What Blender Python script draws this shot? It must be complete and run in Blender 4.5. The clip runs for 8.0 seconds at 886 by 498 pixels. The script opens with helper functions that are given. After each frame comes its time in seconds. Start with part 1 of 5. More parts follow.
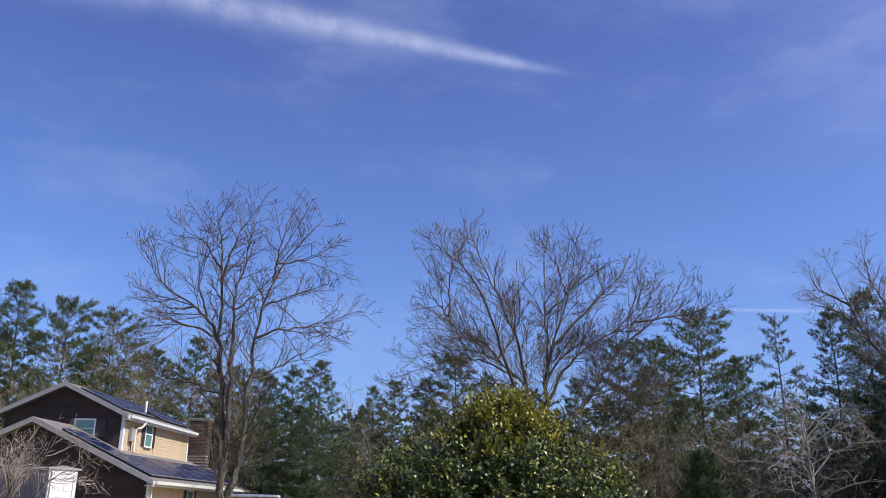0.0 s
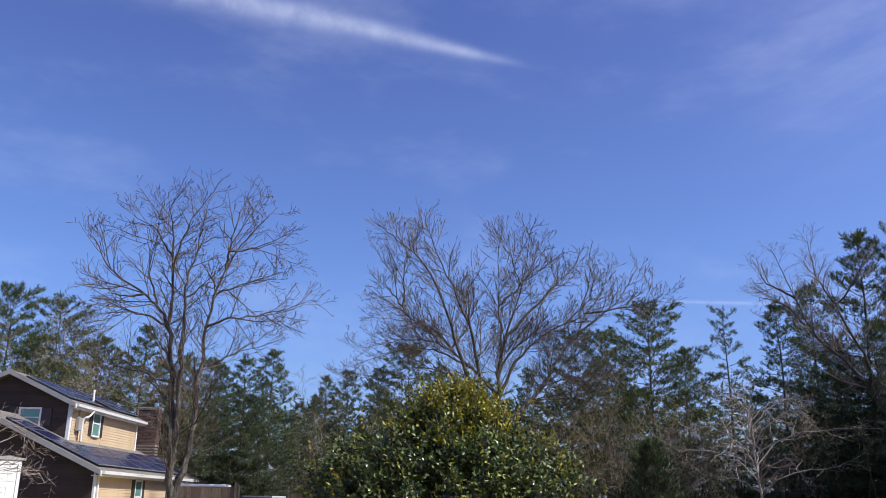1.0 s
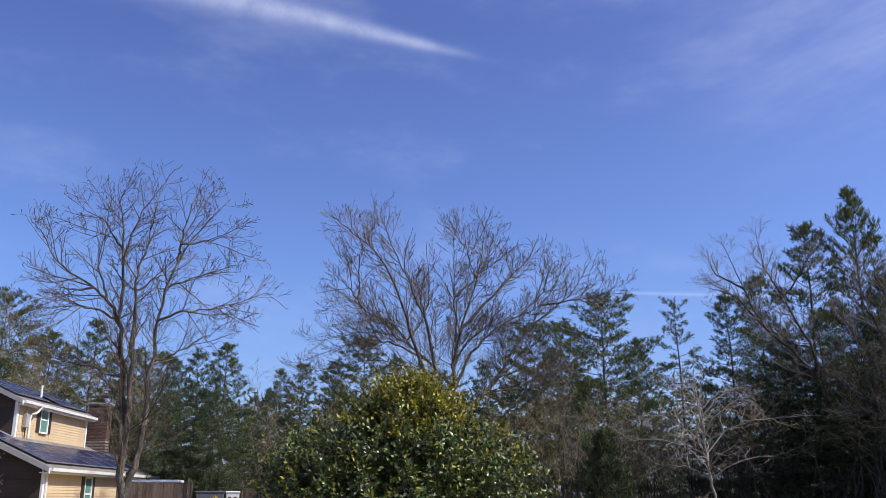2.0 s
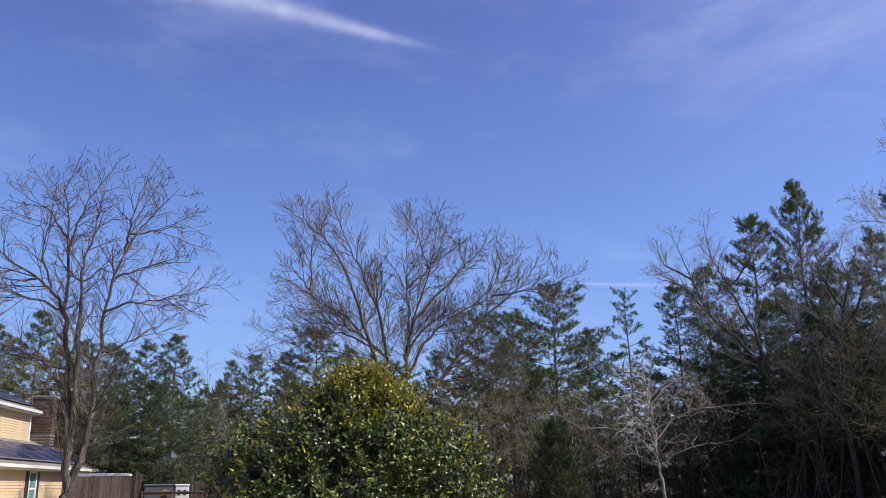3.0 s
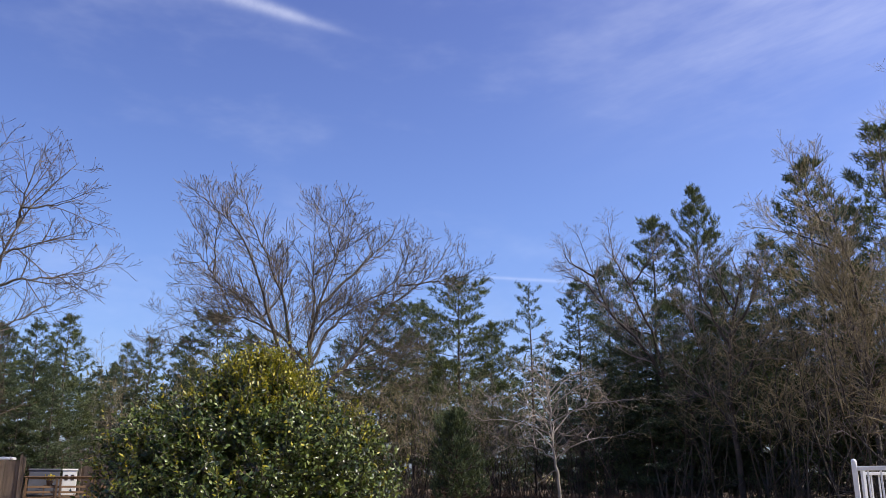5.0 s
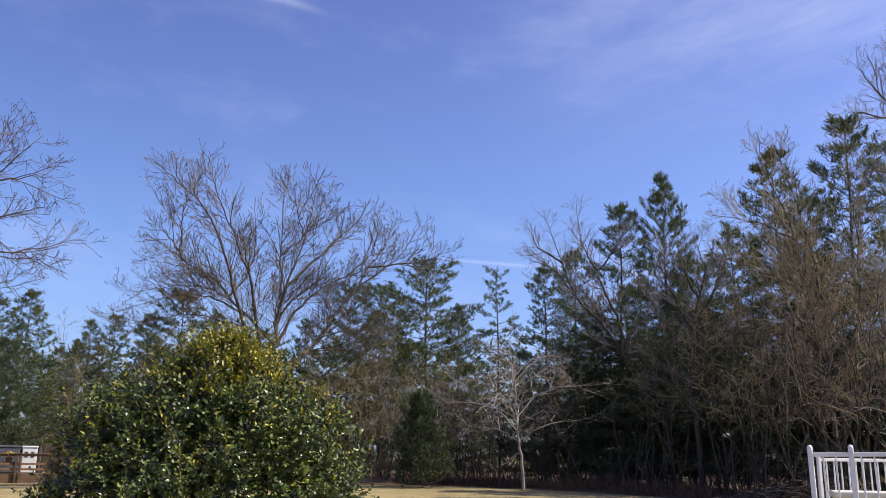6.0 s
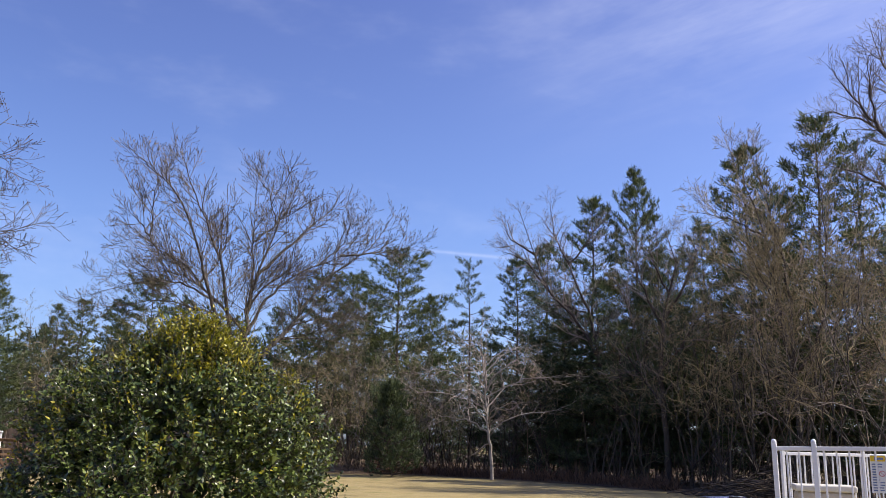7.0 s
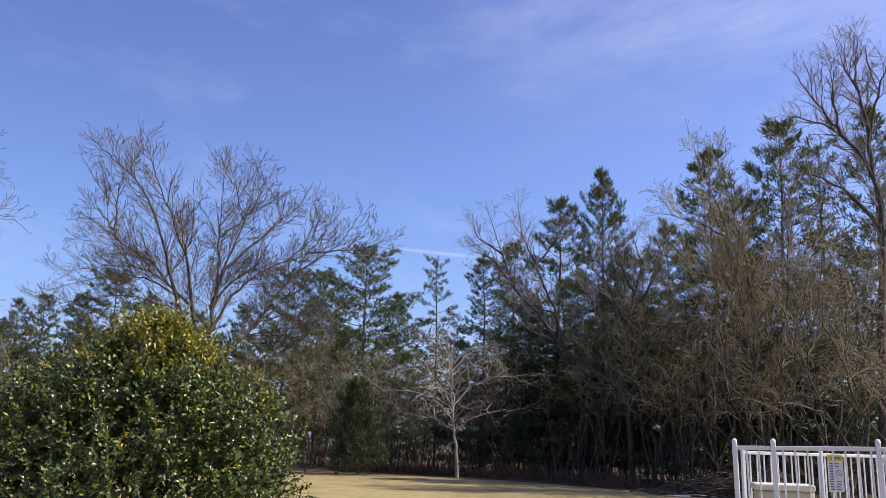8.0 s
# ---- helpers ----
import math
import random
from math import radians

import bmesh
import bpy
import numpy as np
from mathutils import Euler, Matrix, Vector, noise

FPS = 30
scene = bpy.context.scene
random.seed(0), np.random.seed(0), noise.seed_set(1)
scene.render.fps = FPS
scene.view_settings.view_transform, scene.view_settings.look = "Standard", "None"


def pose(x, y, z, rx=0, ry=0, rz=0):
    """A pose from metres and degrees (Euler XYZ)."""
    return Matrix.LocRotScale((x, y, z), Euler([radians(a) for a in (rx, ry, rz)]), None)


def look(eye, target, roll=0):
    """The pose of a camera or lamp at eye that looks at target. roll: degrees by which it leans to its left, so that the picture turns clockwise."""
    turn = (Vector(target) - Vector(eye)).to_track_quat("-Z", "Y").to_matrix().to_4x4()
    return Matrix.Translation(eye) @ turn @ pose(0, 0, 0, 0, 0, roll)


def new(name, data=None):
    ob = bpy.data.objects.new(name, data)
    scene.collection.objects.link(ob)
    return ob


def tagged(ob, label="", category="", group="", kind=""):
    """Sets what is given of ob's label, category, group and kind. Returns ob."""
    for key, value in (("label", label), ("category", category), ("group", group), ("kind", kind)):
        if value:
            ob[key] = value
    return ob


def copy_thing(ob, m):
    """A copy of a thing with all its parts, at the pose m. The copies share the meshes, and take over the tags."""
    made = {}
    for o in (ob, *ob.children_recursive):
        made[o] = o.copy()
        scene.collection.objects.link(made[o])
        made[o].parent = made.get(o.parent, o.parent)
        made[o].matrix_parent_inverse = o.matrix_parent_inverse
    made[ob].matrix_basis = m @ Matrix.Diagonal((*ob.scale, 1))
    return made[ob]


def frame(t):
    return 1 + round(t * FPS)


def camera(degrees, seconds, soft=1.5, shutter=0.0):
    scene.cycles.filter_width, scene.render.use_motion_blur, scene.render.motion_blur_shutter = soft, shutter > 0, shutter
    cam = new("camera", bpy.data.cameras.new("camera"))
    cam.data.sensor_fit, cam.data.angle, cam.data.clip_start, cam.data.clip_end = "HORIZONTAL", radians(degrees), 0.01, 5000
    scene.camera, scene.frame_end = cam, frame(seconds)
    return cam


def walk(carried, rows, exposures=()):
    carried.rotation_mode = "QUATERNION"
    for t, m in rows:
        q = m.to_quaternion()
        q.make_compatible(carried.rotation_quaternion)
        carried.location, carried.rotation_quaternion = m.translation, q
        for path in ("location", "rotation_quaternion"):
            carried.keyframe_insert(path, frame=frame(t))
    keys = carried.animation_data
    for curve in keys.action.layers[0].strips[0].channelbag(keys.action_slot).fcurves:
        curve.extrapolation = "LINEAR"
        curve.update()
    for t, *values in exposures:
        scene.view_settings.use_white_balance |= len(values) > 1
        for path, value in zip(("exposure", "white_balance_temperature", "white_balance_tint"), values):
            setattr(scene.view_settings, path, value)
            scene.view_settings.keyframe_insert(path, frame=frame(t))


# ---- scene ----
# ---------- camera and its walk ----------
cam = camera(53.9, 8.0, soft=0.85)


def turn(t, x, y, heading, tilt, lean):
    """A row of the walk: heading clockwise from +y, tilt upwards, lean clockwise, in degrees."""
    return t, pose(x, y, 1.5, 0, 0, -heading) @ pose(0, 0, 0, 90 + tilt) @ pose(0, 0, 0, 0, 0, lean)


PATH = [
    turn(0.0, -0.043, -0.005, -12.509, 16.949, 1.175),
    turn(0.5, -0.038, -0.004, -10.840, 16.714, 0.953),
    turn(1.0, -0.033, -0.003, -9.419, 16.331, 0.947),
    turn(1.5, -0.028, -0.002, -7.929, 16.020, 0.647),
    turn(3.0, -0.011, 0.0, -3.179, 15.226, -0.700),
    turn(3.5, -0.006, 0.0, -1.580, 14.717, -0.232),
    turn(4.0, 0.0, 0.0, 0.0, 14.689, 0.0),
    turn(4.5, 0.006, 0.0, 1.629, 14.697, -0.067),
    turn(6.0, 0.018, -0.001, 5.121, 13.410, 0.744),
    turn(6.5, 0.021, -0.001, 6.021, 12.805, 0.945),
    turn(7.0, 0.024, -0.001, 6.932, 12.804, 1.389),
    turn(7.5, 0.028, -0.002, 8.047, 12.811, 1.911),
    turn(8.0, 0.032, -0.003, 9.091, 12.743, 1.610),
]
walk(cam, PATH, [(0.0, 0.15, 6050, 10), (4.0, 0.36, 6500, 10), (8.0, 0.46, 6700, 10)])

# ---------- world, sun ----------
SUN_AZ, SUN_EL = 96.0, 46.0  # degrees clockwise from +y, and above the horizon


def compass(az, el):
    a, e = radians(az), radians(el)
    return Vector((math.sin(a) * math.cos(e), math.cos(a) * math.cos(e), math.sin(e)))


class Nodes:
    """Short hand for building a node tree."""

    def __init__(self, tree):
        self.tree = tree

    def add(self, kind):
        return self.tree.nodes.new(kind)

    def put(self, n, key, value):
        s = n.inputs[key]
        if hasattr(value, "is_output"):
            self.tree.links.new(value, s)
        else:
            s.default_value = value

    def math(self, op, a, b=0.0, c=0.0, clamp=False):
        n = self.add("ShaderNodeMath")
        n.operation, n.use_clamp = op, clamp
        for i, value in enumerate((a, b, c)):
            self.put(n, i, value)
        return n.outputs[0]

    def dot(self, a, vec):
        n = self.add("ShaderNodeVectorMath")
        n.operation = "DOT_PRODUCT"
        self.put(n, 0, a)
        n.inputs[1].default_value = vec
        return n.outputs["Value"]

    def noise(self, vec, scale, detail=4.0, rough=0.55, stretch=None):
        if stretch is not None:
            m = self.add("ShaderNodeMapping")
            self.put(m, "Vector", vec)
            m.inputs["Scale"].default_value = stretch
            vec = m.outputs[0]
        n = self.add("ShaderNodeTexNoise")
        self.put(n, "Vector", vec)
        n.inputs["Scale"].default_value = scale
        n.inputs["Detail"].default_value = detail
        n.inputs["Roughness"].default_value = rough
        return n.outputs["Fac"]

    def ramp(self, fac, stops):
        n = self.add("ShaderNodeValToRGB")
        self.put(n, "Fac", fac)
        while len(n.color_ramp.elements) < len(stops):
            n.color_ramp.elements.new(0.5)
        for el, (p, c) in zip(n.color_ramp.elements, stops):
            el.position, el.color = p, (*c, 1)
        return n.outputs["Color"]

    def step(self, value, lo, hi):
        n = self.add("ShaderNodeMapRange")
        n.interpolation_type = "SMOOTHSTEP"
        self.put(n, "Value", value)
        n.inputs["From Min"].default_value, n.inputs["From Max"].default_value = lo, hi
        return n.outputs["Result"]

    def mix(self, fac, a, b, blend="MIX"):
        n = self.add("ShaderNodeMix")
        n.data_type, n.blend_type = "RGBA", blend
        self.put(n, 0, fac)
        self.put(n, 6, a if hasattr(a, "is_output") else (*a, 1))
        self.put(n, 7, b if hasattr(b, "is_output") else (*b, 1))
        return n.outputs[2]


world = bpy.data.worlds.new("sky")
scene.world = world
world.use_nodes = True
world.node_tree.nodes.clear()
wn = Nodes(world.node_tree)
sky = wn.add("ShaderNodeTexSky")
sky.sky_type, sky.sun_disc = "NISHITA", False
sky.sun_elevation, sky.sun_rotation = radians(SUN_EL), radians(SUN_AZ)
sky.air_density, sky.dust_density, sky.ozone_density, sky.altitude = 1.0, 1.6, 3.0, 50
way = wn.add("ShaderNodeTexCoord").outputs["Generated"]
hue = wn.ramp(wn.dot(way, (0.0, 0.0, 1.0)), [(0.0, (0.66, 0.73, 1.0)), (0.25, (0.65, 0.71, 1.0)), (0.5, (0.60, 0.59, 0.90))])
tinted = wn.mix(1.0, sky.outputs[0], hue, "MULTIPLY")


def contrail(head, tail, wide_head, wide_tail, wisps, amount):
    """A thin cloud along a great circle, from its fresh head to its old, spread tail."""
    a, b = compass(*head), compass(*tail)
    across = a.cross(b).normalized()
    along = (b - a).normalized()
    length = (b - a).length
    s = wn.dot(way, across)
    k = wn.math("DIVIDE", wn.math("SUBTRACT", wn.dot(way, along), a.dot(along)), length)
    wob = wn.math("MULTIPLY", wn.math("SUBTRACT", wn.noise(way, 9.0, 3.0), 0.5), wide_tail * 1.2)
    s = wn.math("ADD", s, wn.math("MULTIPLY", wob, k))
    wide = wn.math("ADD", wn.math("MULTIPLY", k, wide_tail - wide_head), wide_head)
    q = wn.math("DIVIDE", s, wn.math("MAXIMUM", wide, 0.0004))
    body = wn.math("POWER", 2.718, wn.math("MULTIPLY", wn.math("MULTIPLY", q, q), -1.0))
    fresh = wn.step(k, -0.03, 0.22)
    end = wn.step(wn.math("MULTIPLY", k, -1.0), -1.9, -1.2)
    grain = wn.step(wn.noise(way, wisps, 6.0, 0.65), 0.0, 0.75)
    both = wn.math("MULTIPLY", wn.math("MULTIPLY", body, fresh), wn.math("MULTIPLY", end, grain))
    return wn.math("MULTIPLY", both, amount)


high = contrail((-3.0, 28.05), (-31.1, 31.4), 0.0035, 0.0175, 22.0, 0.36)
low = contrail((4.5, 12.75), (14.0, 12.05), 0.0016, 0.0022, 30.0, 0.20)
# thin cirrus drifting over the right half
CA, CB = compass(30.0, 29.0), compass(5.5, 22.5)
c_across, c_along = CA.cross(CB).normalized(), (CB - CA).normalized()
cs, ck = wn.dot(way, c_across), wn.dot(way, c_along)
lie = wn.add("ShaderNodeCombineXYZ")
wn.put(lie, 0, wn.math("MULTIPLY", ck, 1.3))
wn.put(lie, 1, wn.math("MULTIPLY", cs, 7.0))
veil = wn.noise(lie.outputs[0], 2.6, 6.0, 0.62)
band = wn.math("POWER", 2.718, wn.math("MULTIPLY", wn.math("POWER", wn.math("DIVIDE", cs, 0.10), 2.0), -1.0))
side = wn.step(wn.math("MULTIPLY", ck, -1.0), -0.20, 0.35)
cirrus = wn.math("MULTIPLY", wn.math("MULTIPLY", wn.step(veil, 0.22, 0.85), band), wn.math("MULTIPLY", side, 0.42))
faint = wn.math("MULTIPLY", wn.step(wn.noise(way, 4.0, 5.0, 0.6, (1.0, 1.0, 2.5)), 0.45, 0.8), 0.12)
cloud = wn.math("ADD", wn.math("ADD", high, low), wn.math("ADD", cirrus, faint), clamp=True)
shine = wn.mix(cloud, tinted, (5.6, 5.8, 6.8))
back = wn.add("ShaderNodeBackground")
wn.put(back, "Color", shine)
back.inputs["Strength"].default_value = 0.15
wn.tree.links.new(back.outputs[0], wn.add("ShaderNodeOutputWorld").inputs[0])

sun = new("sun", bpy.data.lights.new("sun", "SUN"))
sun.data.energy, sun.data.angle, sun.data.color = 5.0, radians(0.53), (1.0, 0.93, 0.80)
sun.matrix_world = look(compass(SUN_AZ, SUN_EL) * 50, (0, 0, 0))


# ---------- materials ----------
def material(name, stops, scale=3.0, rough=0.8, metal=0.0, stretch=None, fine=40.0, bump=0.3, sheer=0.0, vary=0.0, spec=0.5, depth=0.01, island=False, coord="Object"):
    """A surface whose colour runs over stops by coarse and fine noise, with relief, and vary: how far single pieces differ."""
    m = bpy.data.materials.new(name)
    m.use_nodes = True
    m.node_tree.nodes.clear()
    n = Nodes(m.node_tree)
    where = n.add("ShaderNodeTexCoord").outputs[coord]
    coarse = n.noise(where, scale, 5.0, 0.6, stretch)
    grain = n.noise(where, fine, 4.0, 0.6, stretch)
    fac = n.math("ADD", n.math("MULTIPLY", coarse, 0.6), n.math("MULTIPLY", grain, 0.4))
    if vary:
        rnd = n.add("ShaderNodeNewGeometry").outputs["Random Per Island"] if island else n.add("ShaderNodeObjectInfo").outputs["Random"]
        fac = n.math("ADD", fac, n.math("MULTIPLY", n.math("SUBTRACT", rnd, 0.5), vary))
    fac = n.step(fac, 0.25, 0.75)
    colour = n.ramp(fac, stops)
    p = n.add("ShaderNodeBsdfPrincipled")
    n.put(p, "Base Color", colour)
    n.put(p, "Roughness", n.math("ADD", n.math("MULTIPLY", grain, 0.2), rough - 0.1))
    p.inputs["Metallic"].default_value = metal
    p.inputs["Specular IOR Level"].default_value = spec
    if bump:
        b = n.add("ShaderNodeBump")
        n.put(b, "Height", fac)
        b.inputs["Strength"].default_value, b.inputs["Distance"].default_value = bump, depth
        n.put(p, "Normal", b.outputs[0])
    last = p.outputs[0]
    if sheer:
        tr = n.add("ShaderNodeBsdfTranslucent")
        n.put(tr, "Color", colour)
        mx = n.add("ShaderNodeMixShader")
        mx.inputs[0].default_value = sheer
        n.put(mx, 1, last)
        n.put(mx, 2, tr.outputs[0])
        last = mx.outputs[0]
    n.tree.links.new(last, n.add("ShaderNodeOutputMaterial").inputs[0])
    return m


BARK_GREY = material("grey_bark", [(0.0, (0.02, 0.016, 0.013)), (0.5, (0.075, 0.062, 0.05)), (1.0, (0.24, 0.21, 0.175))], 7, 0.9, stretch=(1, 1, 0.35), fine=30, bump=1.0, depth=0.04)
BARK_DARK = material("dark_bark", [(0.0, (0.03, 0.024, 0.02)), (1.0, (0.12, 0.09, 0.07))], 4, 0.9, stretch=(1, 1, 0.3), bump=0.6)
BARK_PALE = material("pale_bark", [(0.0, (0.16, 0.14, 0.12)), (1.0, (0.42, 0.37, 0.32))], 5, 0.85, stretch=(1, 1, 0.4), bump=0.4)
TWIG_GREY = material("grey_twig", [(0.0, (0.08, 0.065, 0.055)), (1.0, (0.30, 0.25, 0.21))], 2, 0.85, bump=0.0, vary=0.4, island=True)
TWIG_BUD = material("budding_twig", [(0.0, (0.042, 0.034, 0.025)), (1.0, (0.22, 0.175, 0.12))], 2, 0.85, bump=0.0, vary=0.5, island=True)
# darker copy of budding_twig; on the lawn tree backlight is put into the colour
TWIG_DARK = material("dark_budding_twig", [(0.0, (0.03, 0.022, 0.016)), (1.0, (0.16, 0.115, 0.075))], 2, 0.85, bump=0.0, vary=0.5, island=True)
TWIG_BROWN = material("brown_twig", [(0.0, (0.12, 0.09, 0.045)), (1.0, (0.38, 0.31, 0.17))], 2, 0.85, bump=0.0, vary=0.5, island=True)
TWIG_PALE = material("pale_twig", [(0.0, (0.18, 0.14, 0.11)), (1.0, (0.48, 0.40, 0.33))], 2, 0.85, bump=0.0, vary=0.4, island=True)
BRACKEN = material("dead_bracken", [(0.0, (0.05, 0.028, 0.016)), (1.0, (0.22, 0.12, 0.065))], 0.6, 0.9, bump=0.0, vary=0.5, island=True)
NEEDLE = material("pine_needle", [(0.0, (0.022, 0.038, 0.010)), (0.5, (0.065, 0.09, 0.022)), (1.0, (0.15, 0.17, 0.045))], 0.7, 0.55, bump=0.0, sheer=0.25, vary=0.5, island=True)
NEEDLE_DARK = material("dark_needle", [(0.0, (0.026, 0.044, 0.020)), (0.5, (0.06, 0.088, 0.036)), (1.0, (0.13, 0.16, 0.065))], 0.7, 0.55, bump=0.0, sheer=0.25, vary=0.5, island=True)
LEAF = material("glossy_leaf", [(0.0, (0.017, 0.032, 0.007)), (0.5, (0.062, 0.10, 0.017)), (1.0, (0.17, 0.21, 0.05))], 1.5, 0.30, bump=0.0, sheer=0.15, vary=0.75, island=True)
LEAF_YOUNG = material("young_leaf", [(0.0, (0.14, 0.15, 0.012)), (0.5, (0.26, 0.25, 0.02)), (1.0, (0.42, 0.36, 0.03))], 1.5, 0.42, bump=0.0, sheer=0.3, vary=0.6, island=True)
LAWN = material("dormant_lawn", [(0.0, (0.10, 0.095, 0.03)), (0.35, (0.24, 0.185, 0.075)), (0.6, (0.33, 0.255, 0.115)), (0.8, (0.21, 0.18, 0.06)), (1.0, (0.13, 0.13, 0.035))], 0.55, 0.95, fine=5.0, bump=1.0, depth=0.09, stretch=(0.5, 1.0, 1.0))
LITTER = material("leaf_litter", [(0.0, (0.035, 0.023, 0.013)), (0.5, (0.09, 0.056, 0.03)), (1.0, (0.18, 0.115, 0.06))], 0.8, 0.95, fine=9.0, bump=1.0, depth=0.08)
SIDING = material("tan_siding", [(0.0, (0.50, 0.37, 0.22)), (1.0, (0.62, 0.48, 0.31))], 0.8, 0.6, fine=12, bump=0.1, vary=0.15)
SHINGLE_BROWN = material("dark_brown_siding", [(0.0, (0.03, 0.019, 0.014)), (1.0, (0.056, 0.036, 0.027))], 0.8, 0.8, fine=10, bump=0.2, vary=0.25)
WHITE_PAINT = material("white_paint", [(0.0, (0.66, 0.65, 0.62)), (1.0, (0.82, 0.82, 0.80))], 2.0, 0.5, fine=20, bump=0.05)
# on the white rake boards this grey stands for the gable's shade
GREY_TRIM = material("grey_trim", [(0.0, (0.26, 0.245, 0.23)), (1.0, (0.38, 0.365, 0.345))], 2.0, 0.6, fine=20, bump=0.05)
GREY_SHED = material("grey_stain", [(0.0, (0.16, 0.155, 0.165)), (1.0, (0.26, 0.25, 0.26))], 1.5, 0.8, stretch=(4, 4, 0.5), fine=14, bump=0.2, vary=0.3)
ROOF = material("asphalt_shingle", [(0.0, (0.10, 0.09, 0.08)), (1.0, (0.26, 0.23, 0.20))], 1.2, 0.9, fine=30, bump=0.5)
PANEL = material("solar_cell", [(0.0, (0.012, 0.014, 0.045)), (1.0, (0.03, 0.034, 0.085))], 1.5, 0.24, fine=25, bump=0.0, vary=0.3, spec=0.3)
PANEL_RIM = material("panel_frame", [(0.0, (0.25, 0.26, 0.29)), (1.0, (0.4, 0.41, 0.44))], 4, 0.35, 0.8, bump=0.0)
BLACK = material("black_metal", [(0.0, (0.012, 0.012, 0.014)), (1.0, (0.03, 0.03, 0.034))], 3, 0.5, bump=0.0)
BRICK = material("chimney_brick", [(0.0, (0.06, 0.034, 0.027)), (1.0, (0.15, 0.09, 0.07))], 3, 0.9, fine=25, bump=0.4, vary=0.5)
MORTAR = material("mortar", [(0.0, (0.25, 0.22, 0.19)), (1.0, (0.38, 0.35, 0.31))], 4, 0.95, bump=0.3)
GLASS = material("window_glass", [(0.0, (0.10, 0.22, 0.19)), (1.0, (0.16, 0.32, 0.28))], 0.6, 0.06, bump=0.0, spec=0.8)
SHUTTER = material("dark_shutter", [(0.0, (0.028, 0.02, 0.02)), (1.0, (0.055, 0.04, 0.038))], 3, 0.6, bump=0.1)
BOARD = material("weathered_board", [(0.0, (0.06, 0.042, 0.03)), (0.5, (0.115, 0.082, 0.06)), (1.0, (0.18, 0.135, 0.10))], 1.2, 0.85, stretch=(6, 6, 0.5), fine=14, bump=0.3, vary=0.18)
DECK_WOOD = material("stained_deck_wood", [(0.0, (0.085, 0.048, 0.026)), (1.0, (0.22, 0.13, 0.07))], 2, 0.7, stretch=(1, 4, 4), fine=14, bump=0.2, vary=0.4)
FENCE_WHITE = material("white_enamel", [(0.0, (0.70, 0.70, 0.71)), (1.0, (0.84, 0.84, 0.85))], 3, 0.35, fine=30, bump=0.02)
TAN_PLASTIC = material("tan_plastic", [(0.0, (0.42, 0.36, 0.27)), (1.0, (0.56, 0.49, 0.38))], 2.5, 0.55, fine=20, bump=0.08)
TAN_LID = material("cream_plastic", [(0.0, (0.56, 0.52, 0.43)), (1.0, (0.68, 0.64, 0.55))], 2.5, 0.5, fine=20, bump=0.05)
SIGN_WHITE = material("sign_face", [(0.0, (0.74, 0.74, 0.73)), (1.0, (0.84, 0.84, 0.82))], 5, 0.4, bump=0.0)
SIGN_YELLOW = material("sign_yellow", [(0.0, (0.72, 0.47, 0.02)), (1.0, (0.85, 0.58, 0.04))], 8, 0.45, bump=0.0)
SIGN_BLUE = material("sign_print", [(0.0, (0.10, 0.13, 0.28)), (1.0, (0.2, 0.24, 0.4))], 8, 0.5, bump=0.0)
SIGN_RED = material("sign_red", [(0.0, (0.5, 0.10, 0.14)), (1.0, (0.62, 0.18, 0.2))], 8, 0.5, bump=0.0)
COVER_GREY = material("blue_grey_vinyl", [(0.0, (0.06, 0.064, 0.08)), (1.0, (0.115, 0.12, 0.15))], 2, 0.6, bump=0.1)
YELLOW_TOY = material("yellow_plastic", [(0.0, (0.5, 0.4, 0.02)), (1.0, (0.68, 0.55, 0.05))], 6, 0.45, bump=0.0)
SNOW = material("old_snow", [(0.0, (0.55, 0.58, 0.64)), (1.0, (0.78, 0.80, 0.84))], 2.5, 0.7, bump=0.5, depth=0.04)


# ---------- mesh helpers ----------
def mesh_of(name, verts, faces, mat, smooth=False):
    """A mesh from arrays: verts (n, 3), faces a list of arrays (m, k)."""
    me = bpy.data.meshes.new(name)
    verts = np.asarray(verts, dtype=np.float32)
    me.vertices.add(len(verts))
    me.vertices.foreach_set("co", verts.ravel())
    loops = np.concatenate([f.ravel() for f in faces]).astype(np.int32)
    sizes = np.concatenate([np.full(len(f), f.shape[1]) for f in faces]).astype(np.int32)
    starts = np.concatenate([[0], np.cumsum(sizes)[:-1]]).astype(np.int32)
    me.loops.add(len(loops))
    me.loops.foreach_set("vertex_index", loops)
    me.polygons.add(len(sizes))
    me.polygons.foreach_set("loop_start", starts)
    me.polygons.foreach_set("loop_total", sizes)
    if smooth:
        me.polygons.foreach_set("use_smooth", np.ones(len(sizes), dtype=bool))
    me.materials.append(mat)
    me.update(calc_edges=True)
    return me


def thing(name, label, category, at=None, group="", kind=""):
    ob = new(name)
    ob.empty_display_size = 0.3
    if at is not None:
        ob.matrix_basis = at
    return tagged(ob, label, category, group, kind)


def part(name, bm, mat, parent, label="", at=None, smooth=False):
    """Links a bmesh (or a mesh) as one mesh object under a thing or a part."""
    if isinstance(bm, bmesh.types.BMesh):
        me = bpy.data.meshes.new(name)
        bm.to_mesh(me)
        bm.free()
        me.materials.append(mat)
        if smooth:
            for p in me.polygons:
                p.use_smooth = True
    else:
        me = bm
    ob = new(name, me)
    ob.parent = parent
    if at is not None:
        ob.matrix_basis = at
    return tagged(ob, label)


